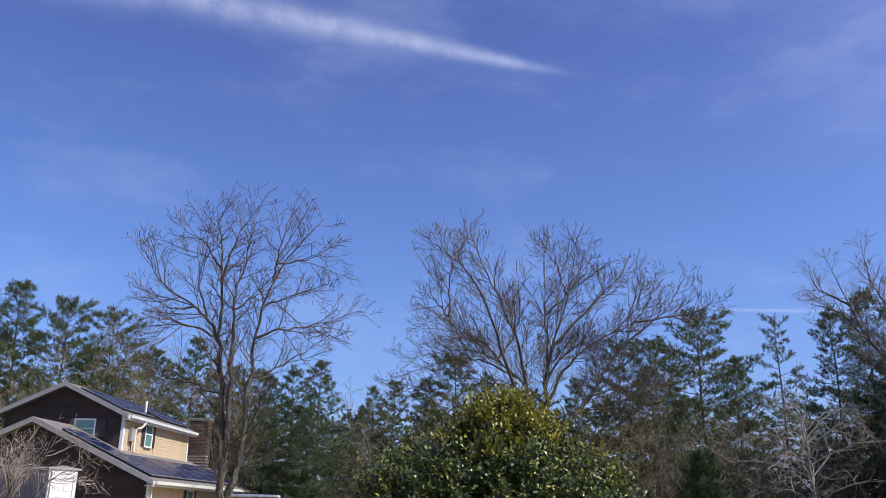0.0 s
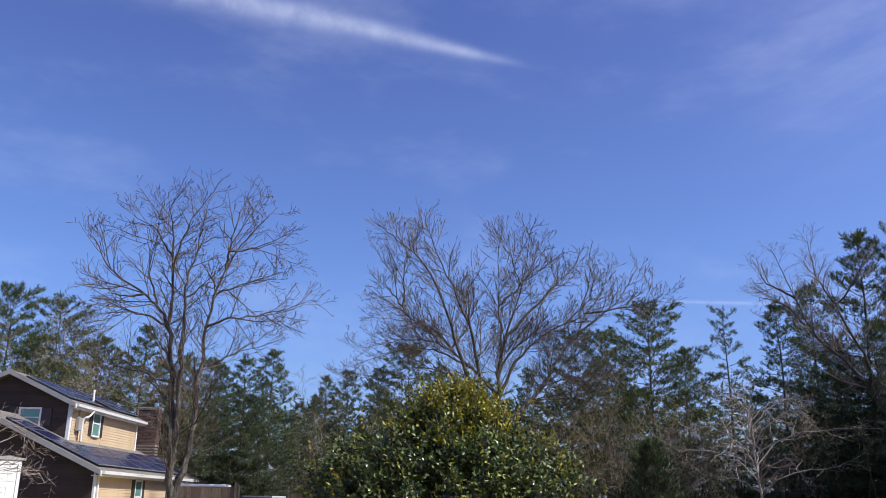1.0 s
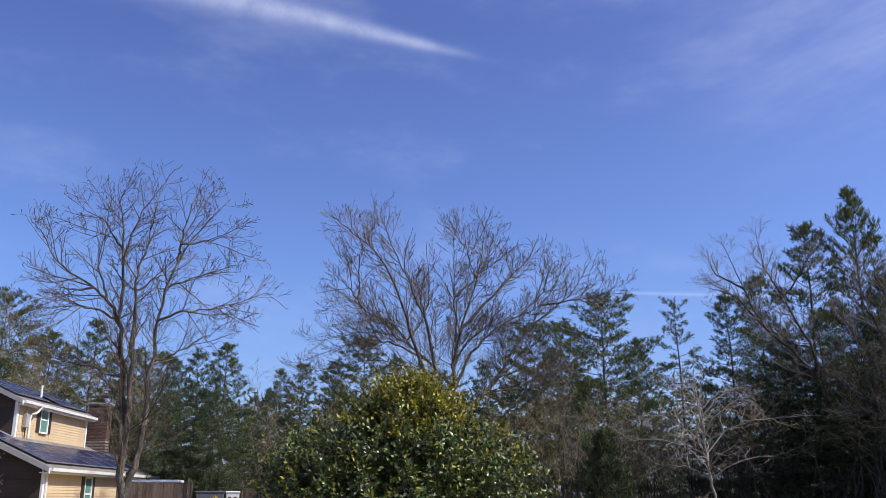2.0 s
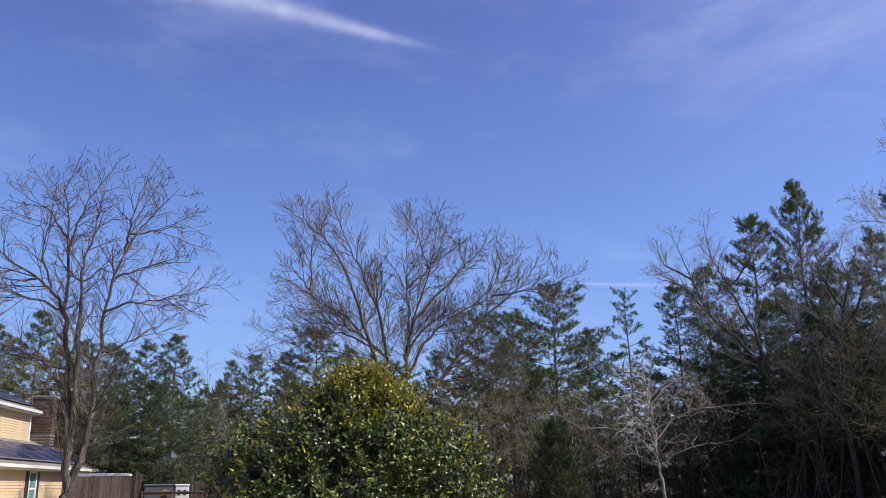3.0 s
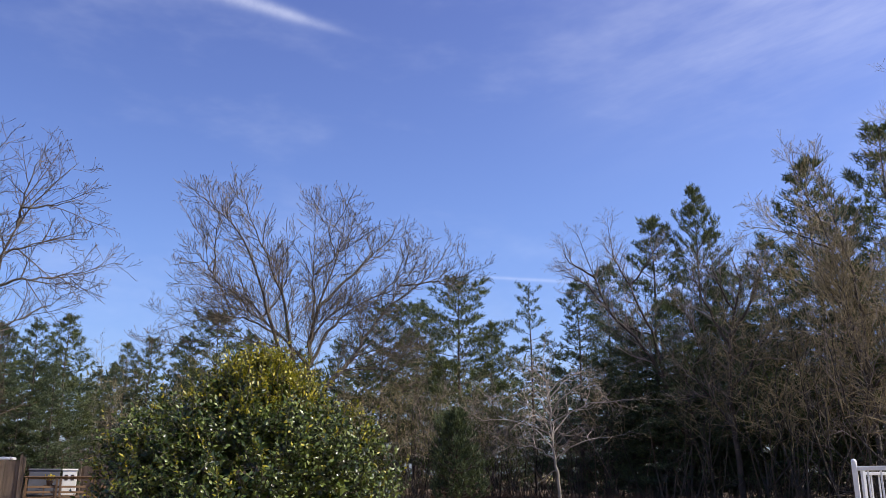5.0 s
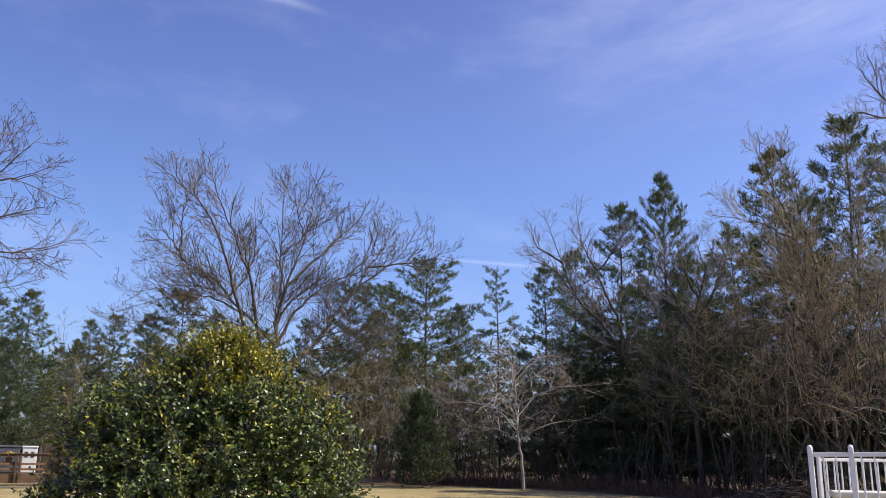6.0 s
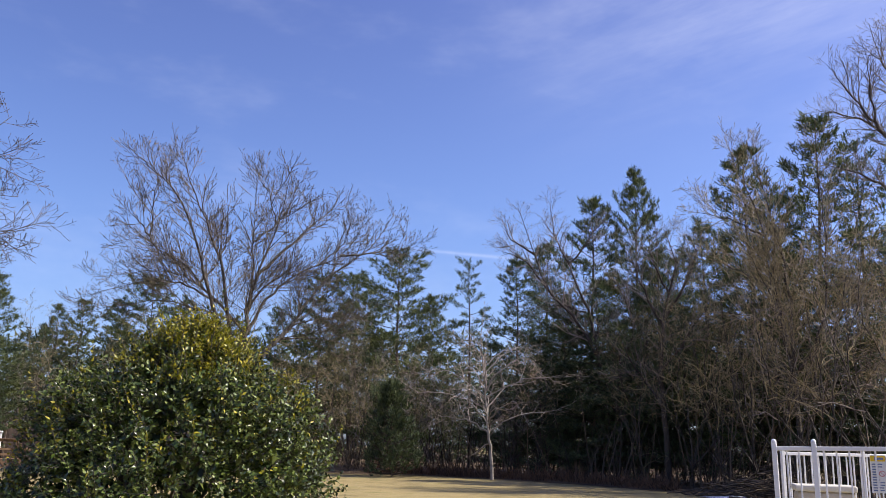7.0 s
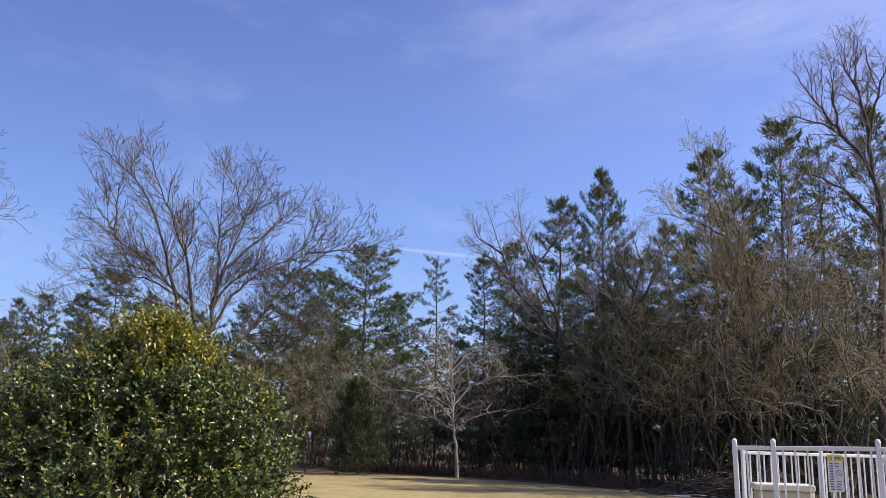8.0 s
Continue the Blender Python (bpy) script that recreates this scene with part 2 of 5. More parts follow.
def block(x0, x1, y0, y1, z0, z1, bevel=0.0, bm=None, segments=1):
    """A box by its limits, edges rounded."""
    bm = bm or bmesh.new()
    made = bmesh.ops.create_cube(bm, size=1.0)["verts"]
    for v in made:
        v.co = Vector((x0 + (v.co.x + 0.5) * (x1 - x0), y0 + (v.co.y + 0.5) * (y1 - y0), z0 + (v.co.z + 0.5) * (z1 - z0)))
    if bevel:
        edges = list({e for v in made for e in v.link_edges})
        bmesh.ops.bevel(bm, geom=edges, offset=bevel, segments=segments, affect="EDGES", profile=0.5)
    return bm


def prism(profile, y0, y1, bm=None):
    """A profile in x, z drawn out along y."""
    bm = bm or bmesh.new()
    a = [bm.verts.new((x, y0, z)) for x, z in profile]
    b = [bm.verts.new((x, y1, z)) for x, z in profile]
    bm.faces.new(a)
    bm.faces.new(b[::-1])
    for i in range(len(a)):
        j = (i + 1) % len(a)
        bm.faces.new((a[j], a[i], b[i], b[j]))
    bmesh.ops.recalc_face_normals(bm, faces=bm.faces[:])
    return bm


def rod(r, z0, z1, x=0.0, y=0.0, sides=8, bm=None, r2=None):
    bm = bm or bmesh.new()
    bmesh.ops.create_cone(bm, cap_ends=True, segments=sides, radius1=r, radius2=r if r2 is None else r2, depth=z1 - z0,
                          matrix=Matrix.Translation((x, y, (z0 + z1) / 2)))
    return bm


def ground_height(x, y):
    """The lawn rises a little towards the woods."""
    d = math.hypot(x, y)
    return 0.0035 * max(0.0, min(d, 120) - 5) + 0.05 * noise.noise((x * 0.12, y * 0.12, 3.0)) * min(1, d / 12)


def spot(az, d, lift=0.0):
    x, y = d * math.sin(radians(az)), d * math.cos(radians(az))
    return x, y, ground_height(x, y) + lift


# ---------- trees ----------
class Wood:
    """Collects tapered tubes and turns them into a mesh."""

    def __init__(self):
        self.v, self.f, self.n = [], {3: [], 4: []}, 0

    def tube(self, pts, radii, sides):
        pts = np.asarray(pts, dtype=float)
        d = np.gradient(pts, axis=0)
        d /= np.linalg.norm(d, axis=1, keepdims=True) + 1e-9
        ref = np.array([0.31, 0.77, 0.1]) if abs(d[0][2]) > 0.8 else np.array([0.05, 0.1, 1.0])
        a = np.cross(d, ref)
        a /= np.linalg.norm(a, axis=1, keepdims=True) + 1e-9
        b = np.cross(d, a)
        ang = np.arange(sides) * 2 * np.pi / sides
        ring = np.cos(ang)[None, :, None] * a[:, None] + np.sin(ang)[None, :, None] * b[:, None]
        v = pts[:, None] + ring * np.asarray(radii)[:, None, None]
        k = len(pts)
        i = self.n + np.arange(k - 1)[:, None] * sides + np.arange(sides)[None]
        j = self.n + np.arange(k - 1)[:, None] * sides + (np.arange(sides)[None] + 1) % sides
        self.f[4].append(np.stack([i, j, j + sides, i + sides], -1).reshape(-1, 4))
        self.v.append(v.reshape(-1, 3))
        self.n += k * sides

    def mesh(self, name, mat):
        return mesh_of(name, np.concatenate(self.v), [np.concatenate(self.f[4])], mat, True)


def unit(v):
    return v / (np.linalg.norm(v) + 1e-9)


def bent(rng, start, way, length, steps, rise, wobble):
    """A branch's line: it leaves along way, turns up (or down) by rise and wavers."""
    pts, d, step = [np.array(start, dtype=float)], unit(np.array(way, dtype=float)), length / steps
    for _ in range(steps):
        d = unit(d + np.array([0, 0, rise / steps]) + rng.normal(0, wobble, 3))
        pts.append(pts[-1] + d * step)
    return np.array(pts)


def smooth_line(points, n):
    """A rounded line through a few points."""
    p = np.array(points, dtype=float)
    k = np.linspace(0, len(p) - 1, n)
    out = []
    for q in k:
        i = min(int(q), len(p) - 2)
        f = q - i
        p0, p1, p2, p3 = p[max(i - 1, 0)], p[i], p[i + 1], p[min(i + 2, len(p) - 1)]
        out.append(0.5 * (2 * p1 + (p2 - p0) * f + (2 * p0 - 5 * p1 + 4 * p2 - p3) * f * f + (3 * p1 - p0 - 3 * p2 + p3) * f ** 3))
    return np.array(out)


def sprout(rng, thick, thin, line, radii, level, habit):
    """Side branches along a line, down to the twigs. habit: spread, rise, ratio, gap, start, wobble, last level."""
    total = np.linalg.norm(np.diff(line, axis=0), axis=1).sum()
    gap = habit["gap"][level]
    count = max(2, int(total * (1 - habit["start"]) / gap))
    for i in range(count):
        f = habit["start"] + (1 - habit["start"]) * (i + rng.uniform(0.1, 0.9)) / count
        q = f * (len(line) - 1)
        k = min(int(q), len(line) - 2)
        p = line[k] + (line[k + 1] - line[k]) * (q - k)
        d = unit(line[k + 1] - line[k])
        side = unit(np.cross(d, rng.normal(0, 1, 3)))
        a = radians(rng.uniform(*habit["spread"]))
        way = d * math.cos(a) + side * math.sin(a)
        length = habit["length"][level] * rng.uniform(0.5, 1.2) * (1.2 - 0.9 * f)
        r0 = min(float(np.interp(q, np.arange(len(line)), radii)) * 0.7, habit["radius"][level] * rng.uniform(0.8, 1.2))
        steps = 5 if level == 0 else (4 if level == 1 else 2)
        pts = bent(rng, p, way, length, steps, habit["rise"], habit["wobble"])
        rr = np.linspace(r0, max(r0 * 0.35, habit["tip"]), steps + 1)
        if level + 1 == len(habit["gap"]) and "bud" in habit:
            rr[-1] = habit["bud"] * rng.uniform(0.6, 1.2)
        (thick if level == 0 else thin).tube(pts, rr, 4 if level == 0 else 3)
        if level + 1 < len(habit["gap"]):
            sprout(rng, thick, thin, pts, rr, level + 1, habit)


HABIT = dict(gap=(0.24, 0.16, 0.11), length=(2.6, 1.2, 0.45), radius=(0.019, 0.009, 0.006), spread=(25, 62), rise=0.35, start=0.15, wobble=0.09, tip=0.004, bud=0.014)


def bare_tree(seed, limbs, bark, twig, habit, name, label, at, group="", sway=0.6):
    """A leafless tree: limbs are (radius, points) in the tree's own metres, x across, z up; twigs grow by the habit."""
    rng = np.random.default_rng(seed)
    thin = Wood()
    grown = []
    tree = thing(name, label, "tree", at, group)
    for i, (radius, pts) in enumerate(limbs):
        depth = rng.normal(0, sway)
        pts = [(p[0], p[2] if len(p) > 2 else depth * (p[1] - pts[0][1]) / 8, p[1]) for p in pts]
        line = smooth_line(pts, 4 + 3 * len(pts))
        line[1:] += rng.normal(0, 0.03, (len(line) - 1, 3))
        if grown:
            # the limb springs from the wood that stands nearest to its foot
            old = np.concatenate(grown)
            foot = old[np.argmin(np.linalg.norm(old - line[0], axis=1))]
            line += (foot - line[0]) * np.linspace(1, 0, len(line))[:, None]
        grown.append(smooth_line(line, 4 * len(line)))
        rr = 0.72 * radius * np.linspace(1, 0.06, len(line)) ** 1.3 + 0.004
        wood = Wood()
        wood.tube(line, rr, 8 if radius > 0.08 else 5)
        part("trunk" if i == 0 else "limb", wood.mesh("limb", bark), bark, tree)
        sprout(rng, thin, thin, line[2:], rr[2:], 0, habit)
    tagged(part("twig_mass", thin.mesh("twig_mass", twig), twig, tree), kind="stuff")
    return tree


def wild_limbs(rng, height, stems, spread, fork, base=0.16):
    """Limbs of a grown tree: stems from a fork, spreading outwards."""
    limbs = [(base, [(0, -0.2, 0), (rng.normal(0, 0.1), fork * 0.5, rng.normal(0, 0.1)), (rng.normal(0, 0.15), fork, 0)])]
    for i in range(stems):
        a = 2 * math.pi * (i + rng.uniform(-0.3, 0.3)) / stems
        h = height * rng.uniform(0.72, 1.0)
        s = spread * rng.uniform(0.4, 1.0)
        x, y = math.cos(a) * s, math.sin(a) * s
        f = fork * rng.uniform(0.6, 1.0)
        b = rng.uniform(-0.5, 0.5, 4)
        limbs.append((base * rng.uniform(0.4, 0.7), [(0, f, 0), (x * 0.45 + b[0], f + (h - f) * 0.35, y * 0.45 + b[1]), (x * 0.8 + b[2], f + (h - f) * 0.72, y * 0.8 + b[3]), (x, h, y)]))
    return limbs


def needles(rng, centres, ways, count, length, width):
    """Tufts of needles as thin blades round each centre."""
    n = len(centres)
    d = rng.normal(0, 1, (n, count, 3)) * np.array([0.8, 0.8, 0.42]) + np.asarray(ways)[:, None] * 1.0 + np.array([0, 0, 0.15])
    d /= np.linalg.norm(d, axis=2, keepdims=True)
    s = np.cross(d, rng.normal(0, 1, (n, count, 3)))
    s /= np.linalg.norm(s, axis=2, keepdims=True)
    c = np.asarray(centres)[:, None] + rng.normal(0, length * 0.25, (n, count, 3))
    ln = length * rng.uniform(0.6, 1.2, (n, count, 1))
    v = np.stack([c - s * width / 2, c + s * width / 2, c + d * ln], 2)
    return v.reshape(-1, 3), np.arange(n * count * 3).reshape(-1, 3)


def pine_meshes(seed, height, base, width, limbs, shape, needle, droop=0.1, blades=11, size=0.28, blade=0.048, gaps=0.32):
    """Trunk and crown of a pine: limbs all round that fork into flat sprays, each ending in tufts, with gaps where boughs are lost."""
    rng = np.random.default_rng(seed)
    wood = Wood()
    h = np.linspace(-0.2, height, 10)
    sway = np.cumsum(rng.normal(0, 0.05, (10, 2)), axis=0)
    trunk = np.column_stack([sway, h])
    wood.tube(trunk, height * 0.0115 * np.linspace(1, 0.06, 10), 7)
    centres, ways = [], []
    for i in range(limbs):
        f = ((i + rng.uniform(0, 1.0)) / limbs) ** 0.92
        z = height * (base + (1 - base) * f)
        a = i * 2.4 + rng.normal(0, 0.3)
        lost = noise.noise((math.cos(a) * 1.1 + seed, math.sin(a) * 1.1, z * 0.42))
        ln = max(0.3, width * shape(f) * rng.uniform(0.62, 1.16) * (0.5 if lost > gaps else 1.0))
        up = 0.5 * f * f + 0.08 - droop + rng.normal(0, 0.08)
        c = np.array([np.interp(z, h, trunk[:, 0]), np.interp(z, h, trunk[:, 1]), z])
        pts = bent(rng, c, (math.cos(a), math.sin(a), up), ln, 5, 0.30, 0.07)
        wood.tube(pts, np.linspace(0.04, 0.008, 6) * (0.4 + 0.6 * ln / width), 3)
        n = max(2, int(ln * 2.1))
        for k in range(n):
            q = 0.22 + 0.78 * (k + rng.random()) / n
            j = min(int(q * 5), 4)
            p = pts[j] + (pts[j + 1] - pts[j]) * (q * 5 - j)
            out = unit(pts[j + 1] - pts[j])
            for side in (-1, 1):
                reach = (0.34 * ln * (1.12 - q) + 0.2) * rng.uniform(0.6, 1.25)
                way = unit(out * 0.8 + np.array([-out[1], out[0], 0]) * side * rng.uniform(0.5, 1.0) + np.array([0, 0, rng.normal(0.12, 0.12)]))
                for g in np.linspace(0.35, 1.0, max(2, int(reach * 4.2))):
                    centres.append(p + way * reach * g + rng.normal(0, 0.05, 3))
                    ways.append(way * 0.9 + np.array([0, 0, 0.35]))
        centres.append(pts[-1])
        ways.append(unit(pts[-1] - pts[-2]))
    for _ in range(8):
        centres.append(np.array([*trunk[-1][:2], height - rng.uniform(0, 0.5)]))
        ways.append(np.array([0, 0, 1.2]))
    v, f = needles(rng, np.array(centres), np.array(ways), blades, size, blade)
    return wood.mesh("trunk", BARK_DARK), mesh_of("crown", v, [f], needle)


def pine(meshes, name, label, at, group=""):
    tree = thing(name, label, "tree", at, group)
    part("trunk", meshes[0], None, tree)
    part("crown", meshes[1], None, tree)
    return tree


# ---------- ground ----------
def build_ground():
    rings = [0.0] + [1.5 * 1.13 ** i for i in range(62)]
    n = 96
    verts, faces = [(0, 0, ground_height(0, 0))], []
    for r in rings[1:]:
        for k in range(n):
            a = 2 * math.pi * k / n
            x, y = r * math.sin(a), r * math.cos(a)
            verts.append((x, y, ground_height(x, y)))
    tri = np.array([(0, 1 + (k + 1) % n, 1 + k) for k in range(n)])
    quads = []
    for i in range(len(rings) - 2):
        for k in range(n):
            a, b = 1 + i * n + k, 1 + i * n + (k + 1) % n
            quads.append((a, b, b + n, a + n))
    me = mesh_of("ground", verts, [tri, np.array(quads)], LAWN, True)
    me.flip_normals() if me.polygons[0].normal.z < 0 else None
    return tagged(new("ground", me), "dormant straw-coloured lawn with green patches", "lawn", kind="structure")


build_ground()


def forest_floor():
    """Brown leaf litter under the trees: a sheet over the lawn's end, its near edge ragged."""
    verts, quads = [], []
    cols, rows_ = 130, 10
    for i in range(cols + 1):
        az = -60 + 120 * i / cols
        near = 43.5 if az < 6 else 43.5 - (az - 6) * 0.62
        near = max(near, 29.0) + 0.7 * noise.noise((az * 0.9, 0, 0)) + 0.3 * noise.noise((az * 3.1, 5, 0))
        for k in range(rows_ + 1):
            d = near + (150 - near) * (k / rows_) ** 2
            x, y, z = spot(az, d)
            lump = 0.25 * abs(noise.noise((x * 0.35, y * 0.35, 0))) if k else 0.0
            verts.append((x, y, z + (0.012 if k == 0 else 0.05 + lump)))
    for i in range(cols):
        for k in range(rows_):
            a = i * (rows_ + 1) + k
            quads.append((a, a + rows_ + 1, a + rows_ + 2, a + 1))
    me = mesh_of("forest_floor", verts, [np.array(quads)[:, ::-1]], LITTER, True)
    tagged(new("forest_floor", me), "brown fallen leaves covering the ground under the trees", "leaf litter", kind="structure")


forest_floor()

# ---------- woods ----------
cone = lambda f: (1 - f) ** 0.62 + 0.02
column = lambda f: 0.5 + 0.5 * math.sin(f * 3.0 + 0.4) - 0.5 * max(0, f - 0.75) * 2.2
dome = lambda f: math.sqrt(max(0.04, 1 - (f * 1.01) ** 2.4))
PINES = {
    "broad": pine_meshes(11, 14.0, 0.12, 4.3, 84, dome, NEEDLE, 0.0),
    "tall": pine_meshes(12, 15.0, 0.10, 4.3, 92, cone, NEEDLE, 0.05),
    "dark": pine_meshes(13, 14.0, 0.06, 4.4, 90, cone, NEEDLE_DARK, 0.08),
    "spruce": pine_meshes(14, 13.0, 0.03, 3.8, 96, cone, NEEDLE_DARK, 0.22, gaps=0.45),
    "thin": pine_meshes(15, 15.0, 0.45, 2.9, 30, lambda f: 1.0 - 0.72 * f, NEEDLE_DARK, 0.05, gaps=0.1),
    "crest": pine_meshes(16, 16.0, 0.22, 2.9, 84, column, NEEDLE, -0.35),
}
HEIGHTS = {"broad": 14.0, "tall": 15.0, "dark": 14.0, "spruce": 13.0, "thin": 15.0, "crest": 16.0}
LABELS = {
    "broad": "broad white pine with rounded olive-green crown",
    "tall": "tall green white pine with layered limbs",
    "dark": "dark green pine in the shaded wood",
    "spruce": "dense dark conical spruce at the wood's edge",
    "thin": "slender pine with sparse flat tufts against the sky",
    "crest": "tall pine with upswept crown above the others",
}


def plant(kind, az, top, d, broad=1.0):
    """A pine at that bearing and distance whose top stands top degrees above the eye."""
    x, y, z = spot(az, d)
    s = (1.5 + d * math.tan(radians(top)) - z) / HEIGHTS[kind]
    m = pose(x, y, z, 0, 0, az * 53 % 360) @ Matrix.Diagonal((s * broad, s * broad, s, 1))
    if kind not in planted:
        planted[kind] = pine(PINES[kind], "pine_tree", LABELS[kind], Matrix.Identity(4), "pines of the wood")
        planted[kind].matrix_basis = m
    else:
        copy = copy_thing(planted[kind], Matrix.Identity(4))
        copy.matrix_basis = m


planted = {}
for row in (
    ("tall", -38.7, 12.6, 54, 1.1), ("broad", -35.9, 11.8, 55, 0.9), ("broad", -33.6, 11.4, 56, 0.9), ("dark", -41, 12, 56), ("dark", -30.6, 9.4, 58),
    ("tall", -28.4, 10.2, 58), ("dark", -26.0, 8.6, 57), ("broad", -24.4, 8.4, 56), ("dark", -23.4, 8.2, 48), ("dark", -21.9, 8.6, 49, 1.1), ("tall", -20.4, 9.2, 50, 1.15), ("dark", -20.9, 6.0, 47),
    ("dark", -18.6, 6.0, 60), ("tall", -16.9, 7.7, 62, 0.9), ("tall", -15.6, 8.1, 61), ("spruce", -17.5, 6.4, 57), ("dark", -13.6, 8.3, 58), ("broad", -11.6, 9.8, 56, 1.1),
    ("dark", -9.2, 8.6, 60), ("broad", -6.4, 7.6, 62), ("dark", -3.6, 8.2, 60), ("broad", -1.0, 10.6, 58), ("broad", 1.2, 10.8, 57), ("broad", 4.3, 12.3, 50, 1.1),
    ("dark", -39.6, 9.5, 62), ("dark", -34.6, 9.2, 62, 1.2), ("dark", -31.8, 9.0, 62, 1.2), ("dark", -29.4, 8.6, 62, 1.2), ("dark", -27.2, 8.2, 61, 1.1), ("tall", 6.2, 9.6, 54), ("thin", 8.9, 11.8, 56, 0.9), ("thin", 10.2, 7.5, 60),
): plant(*row)
for row in (
    ("dark", 12.0, 12.0, 50), ("dark", 13.6, 13.0, 51), ("tall", 16.9, 15.8, 47), ("crest", 19.7, 17.5, 46, 0.8), ("dark", 15.0, 9.5, 45, 1.1), ("dark", 17.5, 10.5, 44, 1.1), ("dark", 20.0, 9.5, 43, 1.1),
    ("dark", 20.8, 12.5, 45), ("broad", 22.4, 12.0, 47), ("dark", 24.3, 14.0, 44), ("tall", 26.8, 18.6, 40), ("tall", 30.9, 19.9, 39), ("dark", 28.6, 15.5, 42),
    ("thin", 33.4, 18.5, 42), ("tall", 36.4, 20.0, 42, 0.8),
    ("spruce", 13.4, 7.0, 46, 1.5), ("spruce", 16.2, 7.4, 44, 1.5), ("spruce", 18.6, 8.0, 42, 1.5), ("dark", 22.8, 9.0, 42, 1.4), ("spruce", 25.2, 8.5, 40, 1.4), ("dark", 27.8, 10.5, 39, 1.3), ("spruce", 31.6, 10.0, 38, 1.4), ("dark", 34.6, 12.0, 38, 1.3),
): plant(*row)

# the two bare trees on the lawn
HABIT_A = dict(HABIT, gap=(0.19, 0.15, 0.13), length=(1.7, 0.75, 0.34), bud=0.008, radius=(0.017, 0.010, 0.0075), start=0.16, tip=0.0055, wobble=0.08, spread=(30, 62), rise=0.22)
stems_a = [
    (0.19, [(0.0, -0.2), (-0.05, 1.0), (-0.11, 1.72), (-0.2, 3.17), (-0.33, 4.64), (-0.49, 5.7), (-0.53, 6.79), (-0.53, 7.83), (-0.18, 9.06), (0.42, 10.14)]),
    (0.13, [(-0.15, 2.3), (-0.1, 3.1), (-0.14, 4.8), (-0.19, 6.18), (-0.16, 7.05), (0.01, 8.28), (0.18, 9.21)]),
    (0.16, [(0.0, 1.2), (0.12, 1.73), (0.33, 2.61), (0.39, 4.08), (0.46, 5.6), (0.64, 6.95), (1.16, 8.39), (2.14, 9.63)]),
    (0.07, [(-0.49, 5.7), (-0.84, 6.32), (-1.22, 6.66), (-2.17, 7.32), (-2.58, 7.97), (-2.9, 8.31)]),
    (0.06, [(0.57, 5.95), (1.16, 6.23), (2.3, 6.51), (3.32, 6.94)]),
]
boughs_a = [
    (0.06, [(0.85, 7.7), (0.94, 8.53), (1.28, 9.89)]),
    (0.05, [(-0.66, 5.99), (-1.24, 6.16), (-1.82, 6.1), (-2.38, 5.73)]),
    (0.05, [(0.74, 6.8), (1.33, 7.12), (2.63, 7.73)]),
    (0.05, [(-1.22, 6.66), (-1.8, 6.57), (-2.36, 6.83)]),
    (0.05, [(-0.54, 7.74), (-1.01, 8.44), (-1.75, 8.97)]),
    (0.05, [(-0.36, 7.12), (-0.6, 8.56), (-0.93, 9.61)]),
    (0.045, [(-0.9, 6.41), (-1.2, 7.53), (-1.37, 8.65)]),
    (0.045, [(-0.26, 6.49), (0.18, 7.0), (0.75, 7.2)]),
    (0.04, [(1.03, 8.04), (1.72, 8.27), (2.3, 8.49)]),
    (0.04, [(-0.32, 4.34), (-1.09, 4.63), (-2.22, 5.13), (-2.73, 5.55)]),
    (0.04, [(0.46, 4.91), (1.22, 5.31), (2.41, 6.04)]),
]
bare_tree(21, stems_a + boughs_a, BARK_GREY, TWIG_DARK, HABIT_A, "bare_tree", "leafless two-stemmed tree with budding twigs on the lawn",
          pose(*spot(-25.85, 24.0), 0, 0, 25.85), "bare lawn trees", 0.5)
stems_b = [
    (0.24, [(0.3, -0.2), (0.35, 1.4), (0.3, 3.2), (0.0, 4.5), (-0.9, 6.2), (-1.37, 7.64), (-1.86, 9.22), (-2.81, 11.17), (-3.73, 11.99), (-4.69, 12.81)]),
    (0.15, [(-0.1, 4.4), (-0.65, 6.7), (-1.02, 8.77), (-1.49, 10.0), (-2.42, 12.04), (-2.93, 13.4)]),
    (0.19, [(0.32, 2.6), (0.26, 5.77), (0.31, 7.36), (0.67, 9.0), (1.4, 11.22), (1.82, 13.76)]),
    (0.20, [(0.4, 2.4), (1.16, 5.08), (2.33, 6.54), (2.87, 7.62), (3.95, 9.07), (5.73, 10.61), (6.99, 12.57)]),
    (0.11, [(0.53, 8.49), (2.07, 10.31), (3.14, 11.53), (4.37, 12.77)]),
    (0.10, [(0.41, 5.78), (1.35, 7.66), (2.28, 8.67), (4.47, 10.01), (5.48, 12.05)]),
]
boughs_b = [
    (0.09, [(0.37, 7.98), (0.28, 10.24), (0.29, 13.36)]),
    (0.08, [(0.25, 6.74), (0.89, 8.06), (2.14, 8.99), (4.73, 9.89)]),
    (0.08, [(4.49, 9.44), (6.27, 9.94), (7.88, 10.54)]),
    (0.07, [(0.97, 10.16), (1.89, 11.52), (2.49, 13.55)]),
    (0.09, [(-0.9, 6.2), (-2.61, 8.26), (-4.04, 8.77), (-6.27, 8.29)]),
    (0.08, [(-1.19, 7.04), (-2.46, 7.78), (-3.98, 7.99), (-6.82, 7.12)]),
    (0.08, [(-1.98, 9.59), (-3.1, 10.02), (-5.36, 10.73)]),
]
